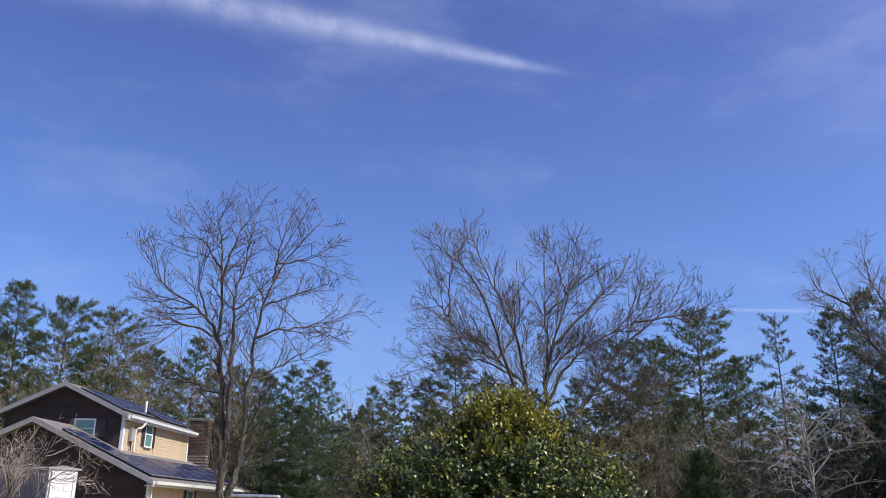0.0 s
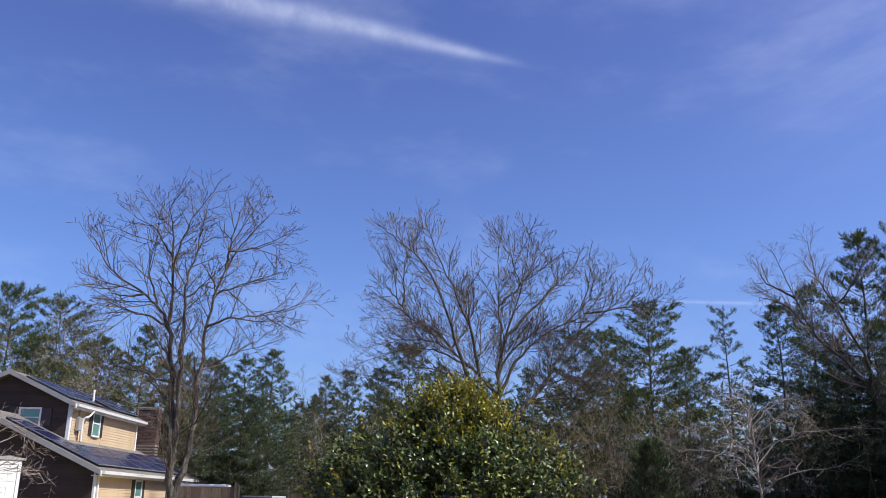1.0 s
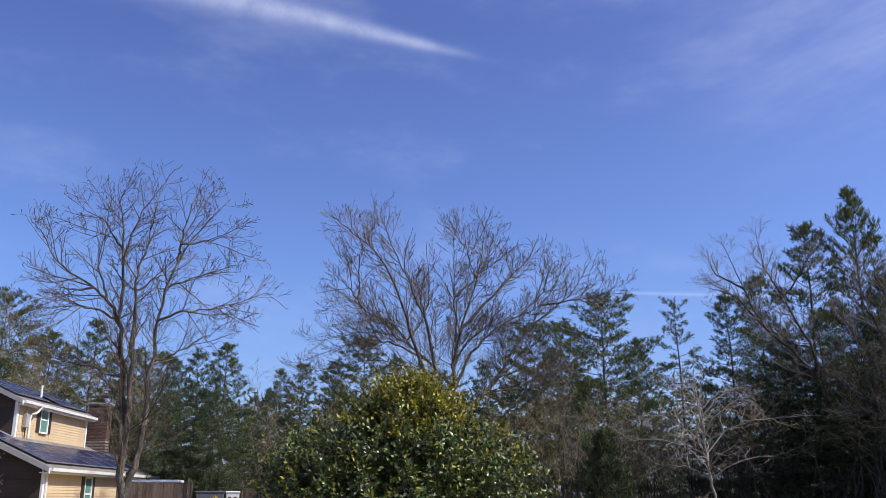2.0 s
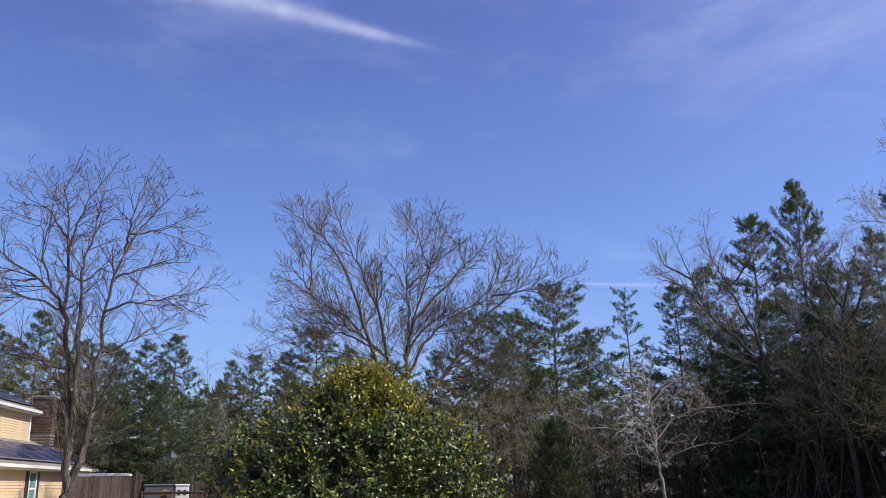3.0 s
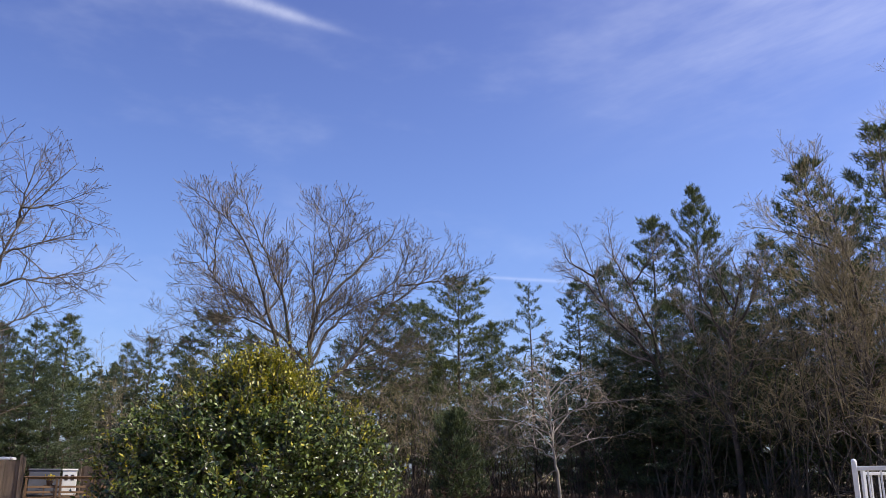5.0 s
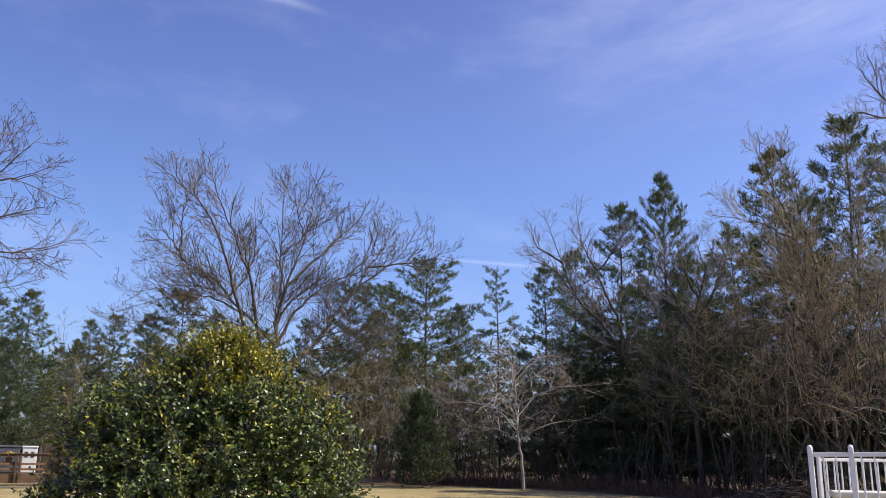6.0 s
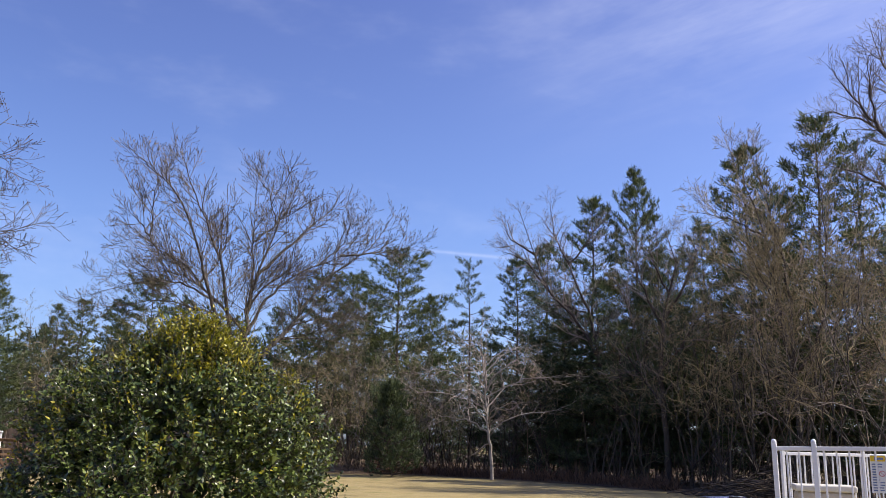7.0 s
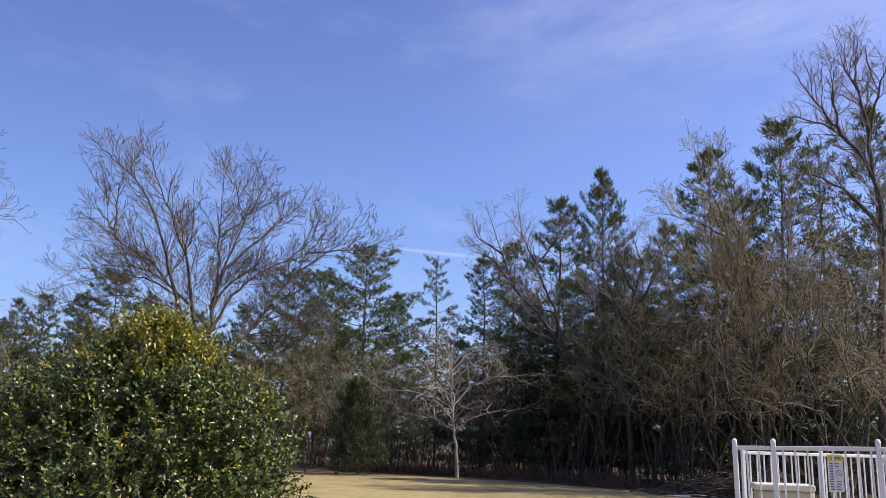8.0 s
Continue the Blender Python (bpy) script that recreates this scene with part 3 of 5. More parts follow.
sprays_b = [
    (0.07, [(-1.5, 8.13), (-2.81, 9.29), (-5.49, 9.61)]),
    (0.07, [(-2.81, 11.17), (-3.9, 11.27), (-4.97, 11.51)]),
    (0.06, [(-0.93, 5.96), (-3.54, 6.92), (-6.55, 6.61)]),
    (0.06, [(2.34, 6.47), (3.72, 6.91), (5.34, 6.93)]),
    (0.06, [(1.93, 5.84), (3.64, 5.91), (5.25, 5.73)]),
    (0.06, [(-1.02, 8.77), (-0.48, 9.94), (-0.82, 11.45)]),
    (0.06, [(-2.84, 11.24), (-3.39, 12.27), (-3.72, 13.41)]),
    (0.06, [(3.25, 9.16), (4.45, 10.53), (4.66, 11.86)]),
    (0.05, [(1.4, 11.22), (0.96, 12.63), (0.78, 13.54)]),
]
bare_tree(22, stems_b + boughs_b + sprays_b, BARK_GREY, TWIG_BUD,
          dict(HABIT, gap=(0.20, 0.18, 0.16), length=(2.3, 1.05, 0.46), radius=(0.020, 0.013, 0.010), bud=0.013, tip=0.008, wobble=0.09, spread=(28, 58), rise=0.4),
          "bare_tree", "wide leafless tree with fanned limbs and fine budding twigs", pose(*spot(-6.13, 38.0), 0, 0, 6.13) @ Matrix.Diagonal((0.98, 0.98, 0.975, 1)), "bare lawn trees", 1.6)

# the small pale tree in front of the woods
rng = np.random.default_rng(5)
pale = [(0.12, [(0, -0.2, 0), (-0.1, 1.2, 0), (-0.25, 2.6, 0), (-0.4, 4.4, 0.1), (-0.55, 6.0, 0), (-0.5, 7.6, 0)])]
for k in range(18):
    a = radians(k * 137.5 + rng.uniform(-20, 20))
    f = 2.0 + 3.4 * (k % 9) / 9
    reach = rng.uniform(2.6, 5.2) * (1.0 if f < 4 else 0.6)
    top = f + rng.uniform(0.7, 1.5)
    end = top + (rng.uniform(-1.6, 0.1) if k % 3 else rng.uniform(0.4, 1.6))
    x, y = math.cos(a) * reach, math.sin(a) * reach * 0.7
    pale.append((0.045, [(-0.28, f, 0), (-0.3 + x * 0.3, f + (top - f) * 0.75, y * 0.3), (-0.3 + x * 0.68, top, y * 0.68), (-0.3 + x, end, y)]))
bare_tree(23, pale, BARK_PALE, TWIG_PALE, dict(HABIT, gap=(0.36, 0.25, 0.2), radius=(0.022, 0.014, 0.010), length=(1.5, 0.75, 0.35), rise=0.1, wobble=0.2, spread=(30, 75)), "bare_tree",
          "small pale leafless tree with arching drooping limbs", pose(*spot(10.45, 40), 0, 0, -10), "", 0.0)

# bare oaks and budding trees of the right-hand wood
HABIT_OAK = dict(HABIT, gap=(0.19, 0.17, 0.14), length=(2.0, 0.95, 0.42), radius=(0.026, 0.016, 0.011), wobble=0.17, rise=0.35, bud=0.008)
bare_tree(31, [
    (0.20, [(0.1, -0.3), (-0.2, 1.8), (-1.2, 5.6), (-2.5, 7.8), (-3.7, 9.2), (-4.3, 10.9), (-5.2, 13.3)]),
    (0.10, [(-3.7, 9.2), (-4.8, 10.6), (-6.1, 11.2)]),
    (0.12, [(-1.1, 5.4), (-1.6, 7.8), (-2.6, 10.3), (-3.3, 11.8), (-3.5, 13.8)]),
    (0.08, [(-2.6, 10.3), (-1.6, 11.5), (-1.2, 12.8)]),
    (0.08, [(-4.3, 10.9), (-5.5, 11.8), (-5.9, 12.6)]),
    (0.09, [(-0.7, 3.9), (0.4, 6.7), (-0.1, 8.9), (-1.1, 10.3)]),
    (0.07, [(-1.6, 7.8), (-2.9, 8.3), (-4.6, 8.2)]),
], BARK_DARK, TWIG_GREY, HABIT_OAK, "bare_tree", "dark leafless oak with crooked limbs before the pines", pose(*spot(18.9, 43), 0, 0, -18.9), "bare wood trees", 0.8)
bare_tree(34, [
    (0.21, [(-0.1, -0.2), (-0.2, 2.3), (-0.3, 5.1), (0.0, 7.5), (0.4, 9.3), (0.1, 10.7)]),
    (0.10, [(-0.1, 7.0), (0.8, 8.4), (1.3, 9.8), (0.8, 10.6)]),
    (0.09, [(-0.1, 6.6), (-1.0, 8.5), (-1.5, 9.9)]),
    (0.08, [(0.2, 8.0), (-0.5, 9.5), (-0.6, 10.6)]),
    (0.08, [(-0.2, 4.6), (1.0, 6.3), (1.9, 8.0)]),
    (0.08, [(-0.3, 3.2), (-1.4, 4.9), (-2.4, 7.1)]),
], BARK_DARK, TWIG_GREY, HABIT_OAK, "bare_tree", "stout dark oak with a low leafless crown", pose(*spot(21.6, 38), 0, 0, -21.6), "bare wood trees", 0.8)
bare_tree(32, [
    (0.16, [(-0.2, -0.2), (-0.2, 3.1), (-0.4, 5.6), (-0.7, 7.5), (-1.2, 8.7), (-3.5, 11.8)]),
    (0.12, [(-0.1, 3.9), (-0.6, 7.3), (-1.0, 9.9), (-2.2, 13.4)]),
    (0.11, [(-0.1, 3.5), (-0.2, 7.7), (-0.7, 10.3), (-1.4, 13.1)]),
    (0.07, [(-0.6, 7.3), (-1.8, 8.2), (-3.6, 9.0)]),
    (0.07, [(-1.0, 9.5), (-2.2, 10.2), (-3.6, 10.6)]),
    (0.09, [(-0.2, 3.1), (0.9, 6.4), (1.1, 9.3), (1.0, 12.9)]),
    (0.07, [(-0.4, 5.6), (-1.7, 6.4), (-3.0, 6.6)]),
    (0.07, [(-0.2, 4.3), (1.5, 6.4), (2.5, 8.6)]),
], BARK_GREY, TWIG_BROWN, dict(HABIT, gap=(0.17, 0.16, 0.15), length=(2.1, 0.95, 0.42), radius=(0.018, 0.012, 0.009), tip=0.007, bud=0.012), "bare_tree", "leafless tree with reddish-brown budding twigs", pose(*spot(29.4, 34), 0, 0, -29.4), "bare wood trees", 1.0)
bare_tree(33, [
    (0.24, [(-0.1, -0.2), (0.2, 5.5), (0.5, 9.1), (0.3, 11.7), (-0.4, 13.0), (-1.5, 14.0), (-2.6, 14.4)]),
    (0.10, [(-0.4, 13.0), (-1.2, 14.3), (-2.1, 15.8)]),
    (0.13, [(0.3, 11.4), (0.2, 13.9), (0.0, 15.9), (0.3, 17.3)]),
    (0.12, [(0.5, 9.5), (-0.5, 11.0), (-1.6, 11.8), (-2.6, 12.2)]),
    (0.10, [(0.3, 13.4), (0.8, 14.9), (1.4, 16.6)]),
    (0.08, [(-0.6, 13.1), (-0.8, 14.7), (-0.6, 15.9)]),
    (0.08, [(0.1, 15.0), (-0.3, 16.0), (-0.2, 17.1)]),
    (0.10, [(0.4, 9.1), (1.7, 11.5), (2.3, 14.6)]),
    (0.08, [(0.3, 6.3), (-1.0, 7.3), (-2.7, 7.8)]),
], BARK_DARK, TWIG_GREY, HABIT_OAK, "bare_tree", "tall dark oak with a rounded leafless crown", pose(*spot(35.8, 34), 0, 0, -35.8), "bare wood trees", 0.8)

# leafless brush and saplings along the wood's edge: three kinds, repeated
brush = []
for k, (hgt, stems, spread, twig, bark) in enumerate(((7.5, 7, 2.6, TWIG_BROWN, BARK_GREY), (6.0, 8, 2.4, TWIG_GREY, BARK_GREY), (9.0, 5, 2.0, TWIG_BROWN, BARK_DARK))):
    rng = np.random.default_rng(60 + k)
    ob = bare_tree(70 + k, wild_limbs(rng, hgt, stems, spread, 0.8 if k < 2 else 2.4, 0.06), bark, twig,
                   dict(HABIT, gap=(0.36, 0.25, 0.21), length=(1.8, 0.85, 0.4), radius=(0.013, 0.010, 0.008), wobble=0.2, rise=0.08, start=0.12, spread=(28, 65)),
                   "bare_sapling", ("dense brown leafless brush tree", "grey leafless many-stemmed thicket tree", "slender leafless sapling among the pines")[k], Matrix.Identity(4), "brush along the wood")
    brush.append(ob)
rng = np.random.default_rng(8)
used = set()
for az, d, k, s in [
    (-37, 47, 0, 0.9), (-34, 49, 0, 1.0), (-31.5, 48, 2, 1.0), (-29, 50, 0, 1.05), (-26.5, 50, 2, 1.0), (-25, 51, 0, 0.8), (-18.6, 50, 1, 0.7), (-17.2, 51, 2, 0.75), (-14.5, 50, 1, 0.8),
    (-12.4, 47, 0, 1.0), (-10.5, 49, 0, 1.1), (-8.4, 46, 0, 0.95), (-2.5, 45, 0, 1.0), (-0.6, 46, 0, 1.1), (1.2, 44, 0, 1.0), (2.9, 45, 1, 1.15), (4.6, 44.5, 0, 1.0), (6.3, 46, 1, 1.1), (7.6, 47, 0, 0.9),
    (9.3, 48, 1, 1.0), (11.6, 45, 1, 0.95), (13.4, 42, 2, 0.8), (19.6, 37.5, 2, 0.75), (22.9, 37, 0, 1.15), (24.6, 35, 0, 1.0), (26.6, 33.5, 0, 1.05), (28.8, 33, 1, 1.1), (30.6, 32, 0, 1.2), (32.8, 32, 0, 1.2), (35, 31, 1, 1.3), (37.4, 30.5, 0, 1.3),
]:
    x, y, z = spot(az, d)
    m = pose(x, y, z, 0, 0, rng.uniform(0, 360)) @ Matrix.Scale(s * rng.uniform(0.95, 1.1) * (1.25 if az < -16 else 0.92 if az < 14 else 1.08), 4)
    if k not in used:
        used.add(k)
        brush[k].matrix_basis = m
    else:
        copy_thing(brush[k], Matrix.Identity(4)).matrix_basis = m

# dark yew at the lawn's end
yew = pine_meshes(41, 2.7, 0.02, 1.45, 110, lambda f: math.sqrt(max(0.05, 1 - f * f)), NEEDLE_DARK, 0.0, 12, 0.16, 0.045, 0.9)
pine(yew, "yew_bush", "rounded dark evergreen bush at the lawn's end", pose(*spot(4.1, 41)) @ Matrix.Diagonal((0.95, 0.95, 1.45, 1)))


# ---------- the big evergreen bush ----------
def leaves(rng, centres, ways, faces_to, length, width):
    """Folded pointed leaves, four triangles each, their upper sides turned roughly to faces_to."""
    n = len(centres)
    d = np.asarray(ways) + rng.normal(0, 0.45, (n, 3))
    d /= np.linalg.norm(d, axis=1, keepdims=True)
    up = np.asarray(faces_to) + rng.normal(0, 0.5, (n, 3))
    s = np.cross(d, up)
    s /= np.linalg.norm(s, axis=1, keepdims=True) + 1e-6
    up = np.cross(s, d)
    ln = length * rng.uniform(0.65, 1.25, (n, 1))
    c = np.asarray(centres)
    w = width * rng.uniform(0.7, 1.2, (n, 1))
    base, tip, mid = c, c + d * ln - up * ln * 0.12, c + d * ln * 0.48 - up * w * 0.28
    left, right = c + d * ln * 0.42 + s * w, c + d * ln * 0.42 - s * w
    v = np.stack([base, left, mid, right, tip], 1).reshape(-1, 3)
    i = np.arange(n)[:, None] * 5
    f = np.concatenate([i + np.array([[0, 2, 1]]), i + np.array([[1, 2, 4]]), i + np.array([[0, 3, 2]]), i + np.array([[3, 4, 2]])])
    return v, f


def evergreen_bush(at):
    """Clusters of leafy shoots on an uneven dome, with dark gaps between them."""
    rng = np.random.default_rng(91)
    bush = thing("evergreen_bush", "large glossy evergreen bush with yellow-green young shoots", "bush", at)
    wood = Wood()
    green, young = [], []   # centre, way, facing
    rx, ry, rz = 1.60, 1.46, 2.58

    def shell(a, z):
        prof = float(np.interp(z, (0.0, 0.9, 1.5, 1.85, 2.1, 2.35, 2.6), (0.92, 0.92, 0.82, 0.66, 0.46, 0.27, 0.08)))
        lump = 1 + 0.30 * noise.noise((math.cos(a) * 1.7 + 2, math.sin(a) * 1.7, z * 1.5)) + 0.20 * noise.noise((math.cos(a) * 4.2, math.sin(a) * 4.2, z * 3.0))
        return prof * lump

    def shoot(p, out, ln, count, fresh, face):
        pts = bent(rng, p, out, ln, 3, 0.35, 0.12)
        wood.tube(pts, np.linspace(0.004, 0.002, 4), 3)
        for q in np.linspace(0.12, 1.0, count):
            j = min(int(q * 3), 2)
            c = pts[j] + (pts[j + 1] - pts[j]) * (q * 3 - j)
            w = unit(pts[j + 1] - pts[j]) * 0.6 + unit(rng.normal(0, 1, 3)) * 0.9
            (young if fresh and q > 0.25 else green).append((c, w, face))

    for i in range(1000):
        a, u = rng.uniform(0, 6.283), rng.uniform(0.0, 1.0) ** 0.85
        z = rz * u
        k = shell(a, z)
        depth = rng.uniform(0.84, 1.0)
        c = np.array([math.cos(a) * rx * k * depth + 0.22 * u * u, math.sin(a) * ry * k * depth, 0.05 + z * (0.5 + 0.5 * depth)])
        out = unit(np.array([c[0] / rx, c[1] / ry, 0.15 + 0.9 * u * u]))
        face = unit(out + np.array([0, 0, 0.55]))
        fresh = u > 0.72 + 0.24 * rng.random()
        for _ in range(7):
            way = unit(out + rng.normal(0, 0.6, 3))
            shoot(c + rng.normal(0, 0.04, 3), way, rng.uniform(0.10, 0.24), 9, fresh or (u > 0.5 and rng.random() < 0.05), face)
        if rng.random() < 0.2 and u > 0.12:
            shoot(c, unit(out + np.array([0, 0, 0.4])), rng.uniform(0.28, 0.5), 16, u > 0.35 and rng.random() < 0.7, face)
    # oversized leaves added deep inside, to block sight and darken the gaps
    old = []
    for _ in range(6000):
        a, z = rng.uniform(0, 6.283), rng.uniform(0.04, 2.15)
        k, q = shell(a, z), rng.uniform(0.5, 0.84)
        old.append((np.array([math.cos(a) * rx * k * q, math.sin(a) * ry * k * q, z]), rng.normal(0, 1, 3), np.array([0, 0, 1.0])))
    # thin leaders above the crown
    for x, y, h in ((-0.5, 0.1, 2.6), (-0.12, 0.2, 2.78), (0.05, -0.1, 2.72), (0.62, 0.0, 2.72), (0.68, 0.05, 2.55), (0.22, 0.1, 2.62), (-0.28, 0.0, 2.74), (-0.85, 0, 2.25), (0.95, 0.0, 2.15), (-1.3, 0.2, 1.9), (-1.45, -0.1, 1.7), (1.38, 0, 1.6)):
        pts = bent(rng, (x * 0.94, y, h - 0.62), (x * 0.12, 0, 1), 0.62, 5, 0.2, 0.06)
        wood.tube(pts, np.linspace(0.007, 0.002, 6), 3)
        for q in np.linspace(0.12, 1, 46):
            j = min(int(q * 5), 4)
            young.append((pts[j] + (pts[j + 1] - pts[j]) * (q * 5 - j) + rng.normal(0, 0.02, 3), unit(rng.normal(0, 1, 3)) + np.array([0, 0, 0.5]), unit(rng.normal(0, 1, 3))))
    for _ in range(26):
        a = rng.uniform(0, 6.283)
        end = np.array([math.cos(a) * rng.uniform(0.4, 1.1), math.sin(a) * rng.uniform(0.4, 1.0), rng.uniform(1.0, 2.0)])
        line = smooth_line([(rng.normal(0, 0.08), rng.normal(0, 0.08), -0.05), end * np.array([0.4, 0.4, 0.55]), end], 8)
        stem = Wood()
        stem.tube(line, np.linspace(0.035, 0.006, 8), 5)
        part("stem", stem.mesh("stem", BARK_GREY), None, bush)
    tagged(part("shoot_mass", wood.mesh("shoot_mass", BARK_GREY), None, bush), kind="stuff")
    v, f = leaves(rng, *(np.array(c) for c in zip(*green)), 0.050, 0.0145)
    part("foliage", mesh_of("foliage", v, [f], LEAF), None, bush)
    # the added filler leaves, larger than the outer ones
    v, f = leaves(rng, *(np.array(c) for c in zip(*old)), 0.11, 0.036)
    part("inner_foliage", mesh_of("inner_foliage", v, [f], LEAF), None, bush)
    v, f = leaves(rng, *(np.array(c) for c in zip(*young)), 0.05, 0.0115)
    part("young_foliage", mesh_of("young_foliage", v, [f], LEAF_YOUNG), None, bush, "yellow-green young leaves")


evergreen_bush(pose(-1.56, 9.1, ground_height(-1.56, 9.1)))


# ---------- far woods ----------
def far_woods():
    """The woods beyond, all round: tufts of needles in an uneven wall. The unseen rear part is added for reflections.
    """
    rng = np.random.default_rng(17)
    centres = []
    for az in np.arange(0, 360, 0.35):
        top = 9.6 + 2.0 * noise.noise((az * 0.11, 0, 0)) + 2.2 * noise.noise((az * 0.6, 4, 0))
        for _ in range(36):
            d = rng.uniform(72, 86)
            x, y, z = spot(az + rng.normal(0, 0.25), d)
            centres.append((x, y, z + top * rng.uniform(0.0, 1.0) ** 1.15))
    v, f = needles(rng, np.array(centres), np.zeros((len(centres), 3)) + np.array([0, 0, 0.3]), 6, 0.75, 0.22)
    tagged(new("far_woods", mesh_of("far_woods", v, [f], NEEDLE_DARK)), "dark evergreen woods in the distance", "woods", kind="stuff")


far_woods()


def undergrowth():
    """Thin saplings and dead stalks under the trees, too many to count."""
    rng = np.random.default_rng(55)
    w = Wood()
    for i in range(2300):
        az = rng.uniform(-42, 44)
        near = 46 if az < 6 else max(31.0, 45 - (az - 6) * 0.62)
        x, y, z = spot(az, near + rng.uniform(0, 14) ** 1.0)
        ln = rng.uniform(0.7, 2.2) if rng.random() < 0.7 else rng.uniform(2.2, 5.0)
        pts = bent(rng, (x, y, z - 0.05), (rng.normal(0, 0.25), rng.normal(0, 0.25), 1), ln, 3, 0.1, 0.1)
        w.tube(pts, np.linspace(0.012 + 0.006 * ln, 0.008, 4), 3)
        for _ in range(4):
            k = rng.integers(1, 4)
            tw = bent(rng, pts[k], (rng.normal(0, 1), rng.normal(0, 1), 0.4), rng.uniform(0.3, 0.9), 2, 0.1, 0.15)
            w.tube(tw, (0.011, 0.009, 0.006), 3)
    tagged(new("undergrowth", w.mesh("undergrowth", TWIG_DARK)), "bare grey saplings and stalks under the trees", "undergrowth", kind="stuff")


undergrowth()


def dead_bracken():
    """A rusty fringe of dead stalks where the lawn meets the wood."""
    rng = np.random.default_rng(56)
    w = Wood()
    for i in range(2600):
        az = rng.uniform(2.5, 22.0)
        near = 43.8 if az < 6 else 43.8 - (az - 6) * 0.62
        x, y, z = spot(az, near + abs(rng.normal(0, 1.3)))
        ln = rng.uniform(0.25, 0.8) * (1.0 + 0.5 * noise.noise((az * 0.8, 1, 0)))
        pts = bent(rng, (x, y, z - 0.03), (rng.normal(0, 0.4), rng.normal(0, 0.4), 1), ln, 2, -0.3, 0.2)
        w.tube(pts, (0.016, 0.013, 0.006), 3)
    tagged(new("dead_bracken", w.mesh("dead_bracken", BRACKEN)), "rusty dead bracken and stalks along the lawn's edge", "bracken", kind="stuff")


dead_bracken()


# ---------- the neighbours' house ----------
def place_on(origin, heading):
    """A frame on the ground: x to the right of the heading, y along it."""
    x, y = origin
    return pose(x, y, ground_height(x, y), 0, 0, -heading)


def lap_siding(wall, x0, x1, y, z0, z1, mat, facing, lap=0.115):
    """Clapboards as separate boards on a wall; facing: 'y' or 'x' for the wall's normal. The boards share one mesh for each length."""
    n = int((z1 - z0) / lap)
    bm = bmesh.new()
    prism([(0.0, 0.0), (0.022, 0.0), (0.008, lap), (0.0, lap)], x0, x1, bm)
    me = bpy.data.meshes.new("clapboard")
    bm.to_mesh(me)
    bm.free()
    me.materials.append(mat)
    for k in range(n):
        part("clapboard", me, None, wall, at=pose(y, 0, z0 + k * lap) if facing == "x" else pose(0, y, z0 + k * lap, 0, 0, -90))


def sash_window(parent, at, w, h, shutters=True):
    """A white sash window in a wall that looks along +x of its own frame, with dark shutters."""
    win = part("window", block(-0.02, 0.02, -w / 2, w / 2, 0, h), GLASS, parent, "window with pale green reflecting panes", at)
    for name, b in (("jamb", (-0.03, 0.06, -w / 2 - 0.07, -w / 2, -0.05, h + 0.08)), ("jamb", (-0.03, 0.06, w / 2, w / 2 + 0.07, -0.05, h + 0.08)),
                    ("head", (-0.03, 0.06, -w / 2, w / 2, h, h + 0.08)), ("sill", (-0.03, 0.09, -w / 2, w / 2, -0.07, 0.0)), ("meeting_rail", (0.0, 0.045, -w / 2, w / 2, h * 0.47, h * 0.53))):
        part(name, block(*b, bevel=0.006), WHITE_PAINT, win)
    if shutters:
        for s in (-1, 1):
            y0 = s * (w / 2 + 0.075)
            bm = block(0.0, 0.045, min(y0, y0 + s * 0.32), max(y0, y0 + s * 0.32), -0.03, h + 0.06, 0.006)
            for k in range(9):
                zz = 0.05 + (h - 0.1) * k / 9
                block(0.045, 0.056, min(y0 + s * 0.04, y0 + s * 0.28), max(y0 + s * 0.04, y0 + s * 0.28), zz, zz + h * 0.07, 0.0, bm)
            part("shutter", bm, SHUTTER, win, "dark louvred shutter")
    return win


def solar_panel(w, h):
    """One panel, its frame under it as a sub-part; x down the slope, y along the eaves."""
    bm = block(0.02, h - 0.02, 0.02, w - 0.02, 0.0, 0.034)
    rim = bmesh.new()
    for b in ((0, 0.022, 0, w), (h - 0.022, h, 0, w), (0.022, h - 0.022, 0, 0.022), (0.022, h - 0.022, w - 0.022, w)):
        block(b[0], b[1], b[2], b[3], 0.0, 0.042, 0.0, rim)
    return bm, rim


